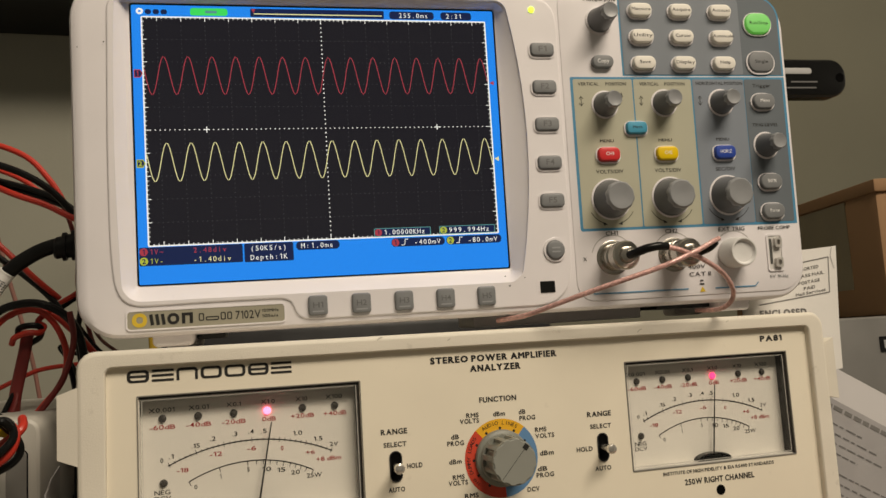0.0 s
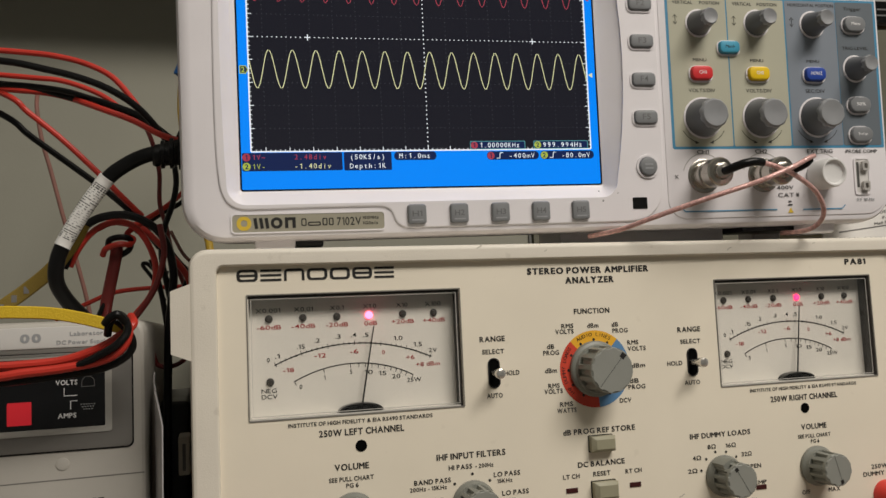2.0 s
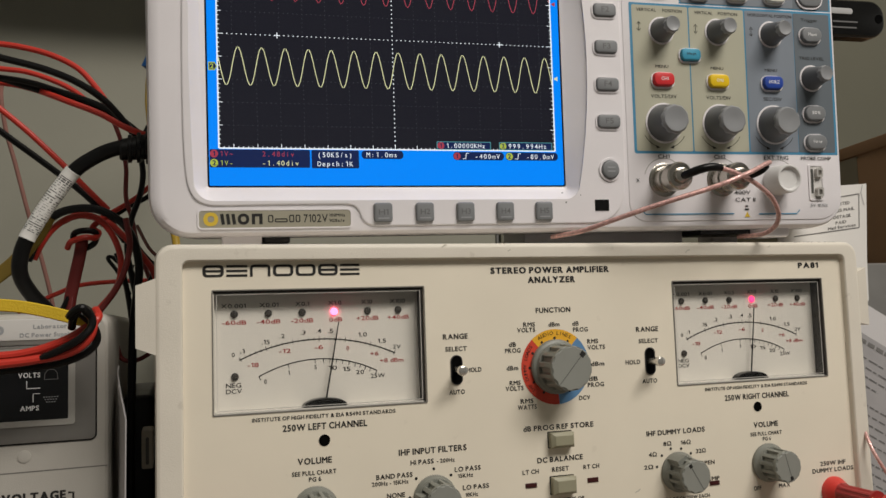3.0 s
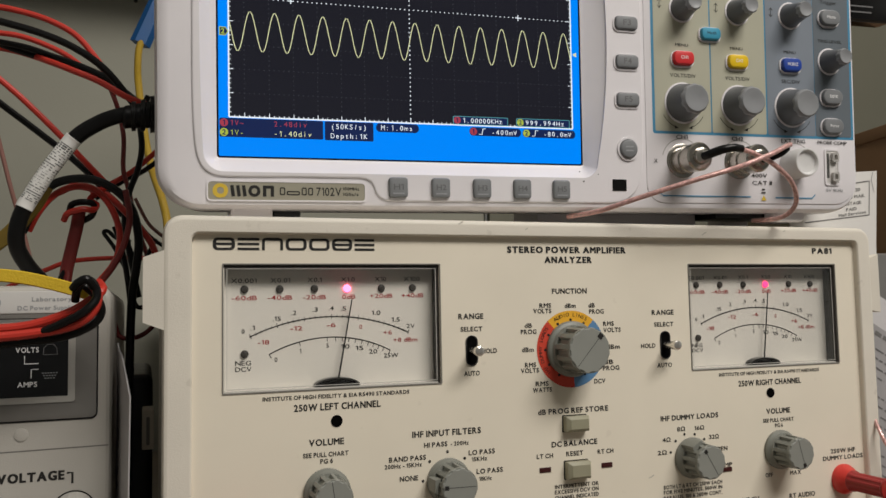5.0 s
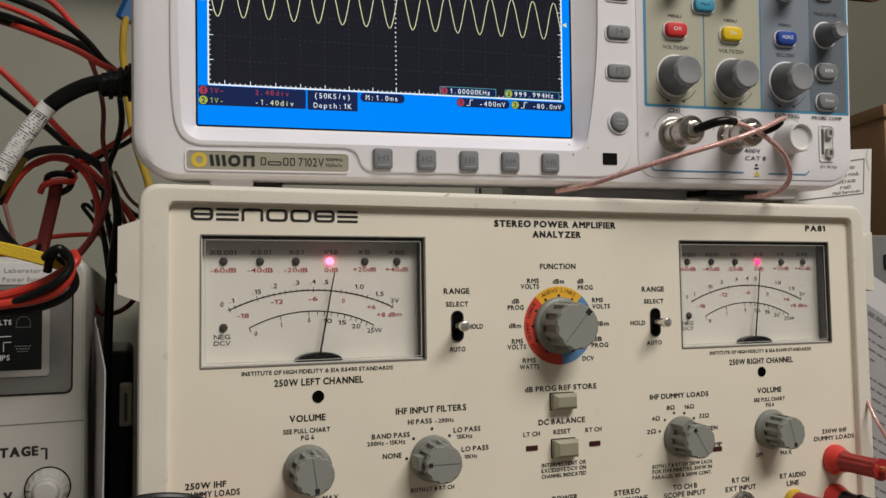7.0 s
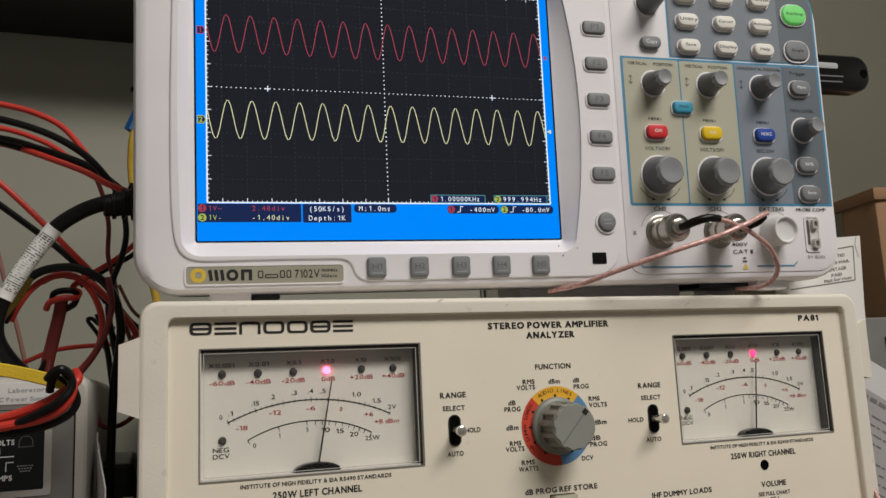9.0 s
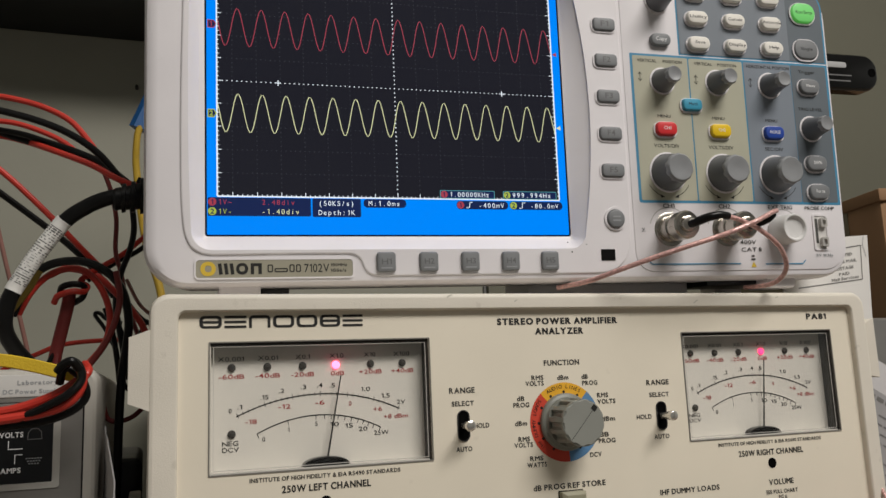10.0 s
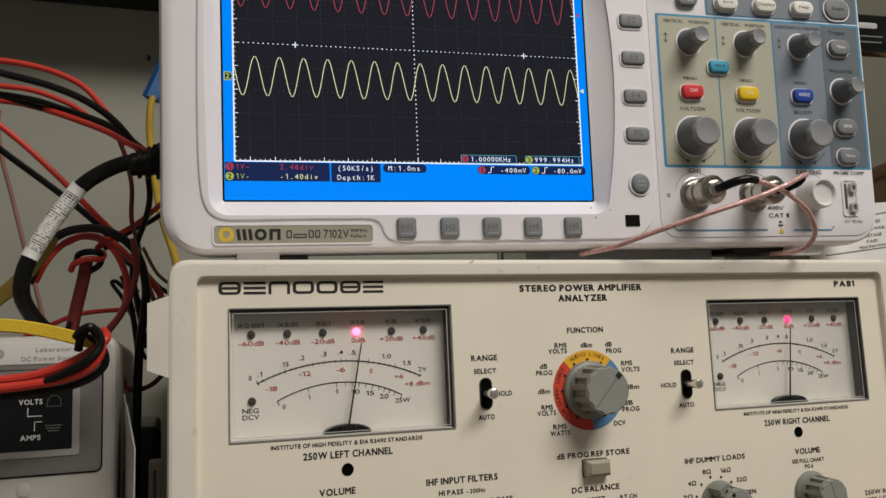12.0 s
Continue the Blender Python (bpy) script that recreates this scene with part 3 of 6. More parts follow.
def analyzer_letters(ob):
    lettering(ob, "STEREO POWER AMPLIFIER", -37.4, 21.8, 166.5, 2.6, bold=0.24)
    lettering(ob, "ANALYZER", -19.5, 4.0, 162.1, 2.6, bold=0.24)
    lettering(ob, "PA81", 130.4, 142.8, 166.9, 2.6, bold=0.24)
    lettering(ob, "RANGE", -60.8, -49.4, 138.0, 2.2)
    lettering(ob, "SELECT", -59.9, -50.0, 132.6, 1.9)
    lettering(ob, "HOLD", -50.2, -43.5, 123.2, 1.9)
    lettering(ob, "AUTO", -58.7, -51.6, 114.0, 1.9)
    lettering(ob, "FUNCTION", -16.3, 1.0, 148.2, 2.2)
    lettering(ob, "RMS", -22.7, -17.0, 142.0, 1.9)
    lettering(ob, "VOLTS", -25.7, -17.0, 139.6, 1.9)
    lettering(ob, "dBm", -10.3, -4.8, 141.7, 1.9)
    lettering(ob, "dB", 1.7, 4.9, 141.7, 1.9)
    lettering(ob, "PROG", 1.9, 9.4, 138.9, 1.9)
    lettering(ob, "RMS", 8.9, 14.4, 133.3, 1.9)
    lettering(ob, "VOLTS", 8.9, 17.9, 130.5, 1.9)
    lettering(ob, "dB", -30.1, -26.6, 133.4, 1.9)
    lettering(ob, "PROG", -32.0, -24.5, 130.7, 1.9)
    lettering(ob, "dBm", -31.6, -26.0, 123.0, 1.9)
    lettering(ob, "RMS", -30.4, -25.1, 116.4, 1.9)
    lettering(ob, "VOLTS", -32.4, -23.8, 114.0, 1.9)
    lettering(ob, "RMS", -25.5, -19.3, 108.1, 1.9)
    lettering(ob, "WATTS", -26.9, -17.8, 105.4, 1.9)
    lettering(ob, "dBm", 10.4, 17.1, 122.9, 1.9)
    lettering(ob, "dB", 8.8, 13.4, 116.2, 1.9)
    lettering(ob, "PROG", 8.1, 16.5, 113.5, 1.9)
    lettering(ob, "DCV", 3.4, 9.1, 107.9, 1.9)
    lettering(ob, "RANGE", 34.7, 46.6, 137.8, 2.2)
    lettering(ob, "SELECT", 35.8, 46.2, 132.3, 1.9)
    lettering(ob, "HOLD", 28.3, 36.1, 122.7, 1.9)
    lettering(ob, "AUTO", 36.7, 44.6, 113.6, 1.9)
    lettering(ob, "INSTITUTE OF HIGH FIDELITY & EIA RS490 STANDARDS", -142.3, -83.0, 107.8, 1.5)
    lettering(ob, "250W LEFT CHANNEL", -130.2, -95.3, 103.7, 2.5)
    lettering(ob, "INSTITUTE OF HIGH FIDELITY & EIA RS490 STANDARDS", 70.8, 130.9, 107.7, 1.5)
    lettering(ob, "250W RIGHT CHANNEL", 81.7, 119.3, 103.0, 2.5)
    lettering(ob, "VOLUME", -124.4, -110.5, 89.9, 2.4)
    lettering(ob, "SEE PULL CHART", -126.8, -108.7, 85.1, 1.7)
    lettering(ob, "PG 6", -120.0, -115.0, 82.5, 1.7)
    lettering(ob, "OFF", -128.0, -122.8, 58.9, 2.0)
    lettering(ob, "MAX", -111.6, -105.5, 58.8, 2.0)
    lettering(ob, "IHF INPUT FILTERS", -82.0, -51.7, 90.2, 2.4)
    lettering(ob, "HI PASS", -77.0, -66.8, 85.6, 1.9)
    lettering(ob, "- 200Hz", -65.3, -57.3, 85.4, 1.6)
    lettering(ob, "BAND PASS", -92.0, -76.3, 80.8, 1.9)
    lettering(ob, "200Hz - 15KHz", -93.9, -78.1, 78.1, 1.6)
    lettering(ob, "NONE", -87.6, -79.8, 72.8, 1.9)
    lettering(ob, "LO PASS", -57.4, -45.5, 81.1, 1.9)
    lettering(ob, "15KHz", -56.0, -49.1, 78.3, 1.6)
    lettering(ob, "LO PASS", -54.0, -42.0, 73.1, 1.9)
    lettering(ob, "10KHz", -52.8, -47.2, 70.0, 1.6)
    lettering(ob, "BOTH LT & RT CH", -76.1, -57.5, 58.4, 1.6)
    lettering(ob, "dB PROG REF STORE", -24.7, 10.0, 95.8, 2.2)
    lettering(ob, "DC BALANCE", -18.6, 3.9, 81.6, 2.2)
    lettering(ob, "LT CH", -25.9, -18.1, 77.0, 1.8)
    lettering(ob, "RESET", -11.6, -3.3, 77.1, 1.9)
    lettering(ob, "RT CH", 4.0, 12.0, 76.9, 1.8)
    lettering(ob, "INTERMITTENT OR", -17.6, 4.0, 63.4, 1.6)
    lettering(ob, "EXCESSIVE DCV ON", -17.7, 3.9, 61.1, 1.6)
    lettering(ob, "CHANNEL INDICATED", -17.7, 3.8, 58.7, 1.6)
    lettering(ob, "IHF DUMMY LOADS", 37.4, 69.2, 89.2, 2.2)
    lettering(ob, "2\u03a9", 35.2, 40.0, 73.9, 1.8)
    lettering(ob, "4\u03a9", 38.0, 42.3, 79.5, 1.8)
    lettering(ob, "8\u03a9", 46.1, 50.4, 83.9, 1.8)
    lettering(ob, "16\u03a9", 55.7, 61.0, 83.8, 1.8)
    lettering(ob, "32\u03a9", 63.7, 69.1, 79.2, 1.8)
    lettering(ob, "OPEN", 65.4, 73.7, 73.4, 1.8)
    lettering(ob, "AMP", 68.6, 76.0, 65.7, 1.8)
    lettering(ob, "BOTH LT & RT CH 250W EACH", 37.7, 69.9, 58.2, 1.6)
    lettering(ob, "FOR FIVE MINUTES. 500W IN", 37.6, 69.8, 55.9, 1.6)
    lettering(ob, "PARALLEL 100 & 200W CONT.", 37.5, 69.7, 53.4, 1.6)
    lettering(ob, "VOLUME", 97.4, 111.7, 89.0, 2.4)
    lettering(ob, "SEE PULL CHART", 95.2, 113.6, 84.6, 1.7)
    lettering(ob, "PG 6", 102.2, 106.9, 82.0, 1.7)
    lettering(ob, "OFF", 95.1, 99.5, 58.8, 1.9)
    lettering(ob, "MAX", 110.0, 116.6, 58.8, 1.9)
    lettering(ob, "250W IHF", 135.7, 151.4, 67.1, 2.0)
    lettering(ob, "DUMMY LOADS", 130.6, 156.0, 63.8, 2.0)
    lettering(ob, "RT CH", 80.9, 90.7, 48.3, 2.2)
    lettering(ob, "EXT INPUT", 77.1, 94.5, 44.5, 2.2)
    lettering(ob, "RT AUDIO", 108.9, 124.5, 47.8, 2.2)
    lettering(ob, "LINE", 112.8, 120.1, 44.1, 2.2)
    lettering(ob, "TO CH B", 48.3, 61.3, 48.1, 2.2)
    lettering(ob, "SCOPE INPUT", 43.3, 65.9, 44.8, 2.2)
    lettering(ob, "STEREO", 17.6, 30.8, 48.5, 2.2)
    lettering(ob, "HEADPHONE", 13.5, 34.8, 45.1, 2.2)
    lettering(ob, "POWER", -12.8, -0.6, 48.8, 2.4)
    lettering(ob, "CHASSIS", -44.3, -30.2, 49.2, 2.2)
    lettering(ob, "250W IHF", -162.5, -147.9, 67.8, 2.2)
    lettering(ob, "DUMMY LOADS", -162.5, -143.0, 64.5, 2.2)


def audio_analyzer():
    # local z = world z - 840
    ob = thing("audio_analyzer", "cream stereo power amplifier analyzer with two analogue meters", "test instrument", (0, 0, 840))
    x0, x1, z0, z1 = -179.0, 166.0, 3.0, 178.6
    bm = bmesh.new()
    loft(bm, [rr(x0 + 4, x1 - 4, z0 + 3, z1 - 1.0, 8, 300), rr(x0 + 4, x1 - 4, z0 + 3, z1 - 1.0, 8, 14)])
    part("case", bm, "case", ob)
    bm = bmesh.new()
    loops = [rr(x0 + 1.5, x1 - 1.5, z0 + 1, z1 - 0.6, 7, 22), rr(x0, x1, z0, z1, 7, 16), rr(x0, x1, z0, z1, 7, -1.4), rr(x0 + 0.6, x1 - 0.6, z0 + 0.6, z1 - 0.6, 6.5, -2.5), rr(x0 + 1.6, x1 - 1.6, z0 + 1.6, z1 - 1.6, 5.8, -3.0), rr(x0 + 2.0, x1 - 2.0, z0 + 2.0, z1 - 2.0, 5.5, -3.02), rr(-169.7, 158.1, 9.9, 172.9, 3.4, -3.02),
             rr(-169.2, 157.6, 10.4, 172.4, 3.2, -2.98), rr(-168.7, 157.1, 10.9, 171.9, 2.8, -2.4), rr(-168.4, 156.8, 11.2, 171.6, 2.6, 1.0)]
    loft(bm, loops, start=False, end=False)
    part("bezel", bm, "bezel", ob, "cream moulded front surround with rounded corners")
    # panel with two meter openings
    xs = (-169, -156.9, -69.1, 55.4, 144.6, 157.3)
    zs = (10.7, 110.5, 160.1, 172.1)
    bm = bmesh.new()
    grid = {(i, j): bm.verts.new((xs[i], 0, zs[j])) for i in range(6) for j in range(4)}
    for i in range(5):
        for j in range(3):
            if (i, j) not in ((1, 1), (3, 1)):
                bm.faces.new((grid[i, j], grid[i + 1, j], grid[i + 1, j + 1], grid[i, j + 1]))
    for i in (1, 3):
        box_ = [grid[i, 1], grid[i + 1, 1], grid[i + 1, 2], grid[i, 2]]
        rear = [bm.verts.new(v.co + Vector((0, 8.4, 0))) for v in box_]
        for k in range(4):
            bm.faces.new((box_[k], box_[(k + 1) % 4], rear[(k + 1) % 4], rear[k]))
    part("front_panel", bm, "cream", ob, "cream painted metal panel with black printed legends", smooth=0)
    meter(ob, -113.0, "led_red", 10.5)
    meter(ob, 100.0, "led_red_dim", 7.0)
    # the maker's mark as plain shapes
    for i in range(7):
        a = -160.9 + i * 9.27
        w = 8.3
        bm = bmesh.new()
        if i in (1, 6):
            for z in (166.05, 167.95, 169.85):
                strip(bm, [(a, z), (a + w, z)], 0.95, -0.15)
        elif i == 2:
            strip(bm, [(a + 0.6, 165.55), (a + 0.6, 169.2), (a + 1.0, 169.75), (a + 1.8, 169.9), (a + w - 1.8, 169.9), (a + w - 1.0, 169.75), (a + w - 0.6, 169.2), (a + w - 0.6, 165.55)], 1.1, -0.15)
        else:
            ring(bm, (a, a + w, 165.55, 170.35), (a + 1.25, a + w - 1.25, 166.5, 169.4), -0.15, -0.02, 1.7, 0.8)
            if i in (0, 5):
                strip(bm, [(a + 0.9, 167.95), (a + w - 0.9, 167.95)], 0.95, -0.16)
        part("emblem", bm, "ink", ob, smooth=0)
    for cx in (-113.3, 100.4):
        part("adjuster_hole", lathe(bmesh.new(), cx, 97.8, [(2.35, -0.02), (2.35, -0.2), (2.0, -0.25), (1.9, -0.1)], 28), "hole", ob, "small hole drawn as a black disc")
    # function selector
    cx, cz = -7.6, 122.6
    for mat, a0, a1 in (("yellow_print", -42, 42), ("blue_print", 42, 176), ("red_print", 176, 318)):
        part("selector_print", sector(bmesh.new(), cx, cz, 6, 16.9, a0, a1, -0.15), mat, ob, smooth=0)
    bm = bmesh.new()
    for a in range(-150, 180, 30):
        disc(bm, cx + 12.9 * math.sin(radians(a)), cz + 12.9 * math.cos(radians(a)), 0.62, -0.25, 12)
    part("selector_dots", bm, "ink", ob, smooth=0)
    arc_lettering(ob, "AUDIO LINES", cx, cz, 14.4, -30, 30, 1.6, "ink", -0.27)
    arc_lettering(ob, "IHF DUMMY LOADS", cx, cz, 14.4, -132, -52, 1.6, "ink", -0.27)
    fluted_knob(ob, cx, cz, 12.3, 9.8, 16.5, 42, wide=True)
    for kx, r, a in ((-117.5, 7.4, 172), (104.4, 7.4, 165), (-66.8, 7.6, 271), (53.5, 7.6, 330)):
        fluted_knob(ob, kx, 70.5, 9.3, r, 14.5, a, fin=-70 < kx < 60)
    for dx, dz in ((-77.7, 71.2), (-74.7, 78.9), (-66.8, 82.3), (-59.2, 79.0), (-56.2, 71.2), (42.1, 73.7), (45.0, 78.6), (50.0, 81.4), (55.6, 81.0), (60.8, 78.4), (64.4, 73.0)):
        part("position_dot", disc(bmesh.new(), dx, dz, 0.62, -0.12, 12), "ink", ob, smooth=0)
    push_button(ob, -7.2, 90.2, 11.2, 6.6, 4.6)
    push_button(ob, -7.0, 70.2, 11.2, 7.4, 4.6)
    for lx, lz in ((-22.0, 71.1), (8.5, 70.8), (73.0, 63.5)):
        part("indicator_bar", slab(bmesh.new(), lx - 2.75, lx + 2.75, lz - 1.05, lz + 1.05, 0.2, -0.35, 0, 0.15), "led_bar", ob, "unlit dark red indicator")
    toggle(ob, -55.0, 123.5)
    toggle(ob, 41.4, 122.8)
    for jx in (86.0, 54.5):
        jack = part("coax_jack", lathe(bmesh.new(), jx, 36.0, [(7.2, 0), (7.2, -1.6), (6.0, -2.2), (6.0, -3.0), (4.8, -3.2), (4.8, -12.5), (4.4, -13), (3.6, -13), (3.4, -6)], 36), "chrome", ob, "nickel-plated coaxial jack")
        part("insulator", lathe(bmesh.new(), jx, 36.0, [(3.4, -5), (3.3, -9.5), (1.2, -9.6)], 24), "cap", jack)
    part("power_switch", slab(bmesh.new(), -11.5, -1.5, 18, 36, 1.2, -4, 0, 1), "black", ob)
    part("headphone_jack", lathe(bmesh.new(), 24.2, 33.0, [(6.5, 0), (6.5, -2), (5.5, -3), (3.4, -3), (3.3, -1)], 30), "chrome", ob)
    part("ground_post", lathe(bmesh.new(), -37.2, 36.0, [(6, 0), (6, -2), (4.6, -3), (4.6, -12), (3.6, -13)], 40, 10, 0.4, (-12.5, -3.5)), "chrome", ob)
    binding_post(ob, 142.6, 53.2, "post_red", "post_sleeve", 28)
    binding_post(ob, 142.0, 34.2, "post_red", "black", 16)
    binding_post(ob, -155.0, 53.2, "post_red", "post_red", 20)
    binding_post(ob, -155.0, 30.0, "post_red", "black", 18)
    bm = lathe(bmesh.new(), 116.4, 35.6, [(5.6, 0), (5.8, -1.2), (5.2, -2.4), (4.0, -3), (4.0, -9)], 30)
    part("phono_jack", bm, "cable_yellow", ob, "yellow-ringed phono jack")
    # carrying-handle mounts on both sides
    for s, a, b in ((-1, -186, -178.5), (1, 165.5, 171)):
        bm = bmesh.new()
        bottom, top = (136.6, 163.8)
        loft(bm, [[(a, -1.5, bottom + (1.8 if s < 0 else 0)), (b, -2.5, bottom - 1.2), (b, -2.5, top + 1.5), (a, -1.5, top - 1.2)],
                  [(a, 40, bottom + 1.8), (b, 40, bottom - 1.2), (b, 40, top + 1.5), (a, 40, top - 1.2)]])
        part("handle_mount", bm, "bezel", ob, "cream side mount of the carrying handle", 20)
    part("latch", slab(bmesh.new(), -186, -181, 83, 100, 0.8, 58, 75, 0.6), "case", ob)
    part("latch_slot", slab(bmesh.new(), -184.2, -182.8, 85, 97, 0.5, 57.8, 60), "psu_dark", ob)
    for fx in (-160, 150):
        for fy in (25, 270):
            bm = bmesh.new()
            loft(bm, [[(fx + r * math.cos(a), fy + r * math.sin(a), z) for a in np.linspace(0, 2 * math.pi, 20, endpoint=False)] for r, z in ((7, -8.0), (8, -6), (8, 8))])
            part("rubber_foot", bm, "black", ob)
    # scuffs on the surround and panel
    rnd = random.Random(4)
    for sx, sz, l in ((-61, 177.0, 2.2), (62, 173.8, 2.6), (30, 63, 2.8), (-30, 175, 1.2), (110, 176, 1.5)):
        y = -3.06 if sz > 172 else -0.06
        part("scuff", strip(bmesh.new(), [(sx + l * k / 4 + rnd.uniform(-.1, .1), sz + l * 0.5 * k / 4 + rnd.uniform(-.2, .2)) for k in range(5)], 0.5, y), "stain", ob, smooth=0)
    analyzer_letters(ob)
    return ob


M["post_sleeve"] = material("dark_red_post_sleeve", (0.32, 0.02, 0.02), 0.35, vary=0.05, scale=80)
M["post_red"] = material("red_binding_post_plastic", (0.62, 0.045, 0.035), 0.35, vary=0.05, scale=80)
audio_analyzer()


# ---- the oscilloscope: local x, z from the lower left corner of its screen, on its front face ----
SCOPE = pose(-0.1574, 0.0142, 1.0456, 2.164, -0.46, -4.068)


def key(parent, name, cx, cz, w, h, r, depth, mat, text="", ink="ink", th=1.9, frac=0.7, rim="white", edge=0.9):
    """A rubber key in its raised collar, with its legend on it."""
    k = part(name, slab(bmesh.new(), cx - w / 2, cx + w / 2, cz - h / 2, cz + h / 2, r, -depth, -0.2, edge, 3), mat, parent)
    if rim:
        part("collar", ring(bmesh.new(), (cx - w / 2 - 0.85, cx + w / 2 + 0.7, cz - h / 2 - 1.05, cz + h / 2 + 0.5), (cx - w / 2 - 0.15, cx + w / 2 + 0.15, cz - h / 2 - 0.2, cz + h / 2 + 0.15), -1.3, -0.1, r + 0.9, r), rim, k)
    if text:
        lettering(k, text, cx - w * frac / 2, cx + w * frac / 2, cz + 0.2, th, ink, -depth - 0.03, 0.06)
    return k


def rubber_dial(parent, cx, cz, r, depth):
    k = 0.68 if r < 7 else 0.76
    d = part("dial", lathe(bmesh.new(), cx, cz, [(r, -0.5), (r * 0.98, -2.0), (r * (k + 0.13), -depth * 0.5), (r * k, -depth + 2.2)], 40), "dial", parent, "dark grey rubber knob")
    part("dial_top", lathe(bmesh.new(), cx, cz, [(r * (k + 0.02), -depth + 2.6), (r * (k + 0.01), -depth + 0.9), (r * (k - 0.09), -depth), (r * 0.5, -depth + 0.1), (r * 0.33, -depth + 0.4), (0.2, -depth + 0.5)], 60, 10, 0.25, (-depth + 0.85, -depth + 2.7)), "dial_top", d)
    part("collar", lathe(bmesh.new(), cx, cz, [(r + 1.0, -0.2), (r + 0.9, -1.0), (r + 0.2, -1.1), (r - 0.2, -0.6)], 40, end=False), "white", d)
    return d


def coax_plug(parent, cx, cz, cable=True):
    socket = part("coax_socket", lathe(bmesh.new(), cx, cz, [(8.2, -0.1), (8.2, -0.7), (7.4, -1.0), (6.4, -1.1), (6.2, -3.5), (5.2, -3.6), (5.2, -8)], 36), "chrome", parent, "nickel coaxial input socket")
    bm = lathe(bmesh.new(), cx, cz, [(5.8, -3.0), (6.3, -3.4), (6.3, -6.6), (5.7, -7.0), (5.7, -9.6), (6.6, -10), (6.6, -15.0), (5.9, -15.8), (3.9, -16.0), (3.6, -18), (2.4, -18.5)], 48, 12, 0.3, (-14.9, -10.1))
    part("plug_shell", bm, "chrome", socket, "knurled bayonet plug")
    part("slot_mark", lathe(bmesh.new(), cx - 5.9, cz + 1.5, [(0.5, -9.8), (0.5, -10.2)], 10), "hole", socket)
    return socket


def sine(bm, x0, x1, zc, amp, period, peak, w, y, n=14):
    pts = []
    k = int((x1 - x0) / period * n)
    for i in range(k + 1):
        x = x0 + (x1 - x0) * i / k
        pts.append((x, zc + amp * math.cos(2 * math.pi * (x - peak) / period)))
    return strip(bm, pts, w, y)


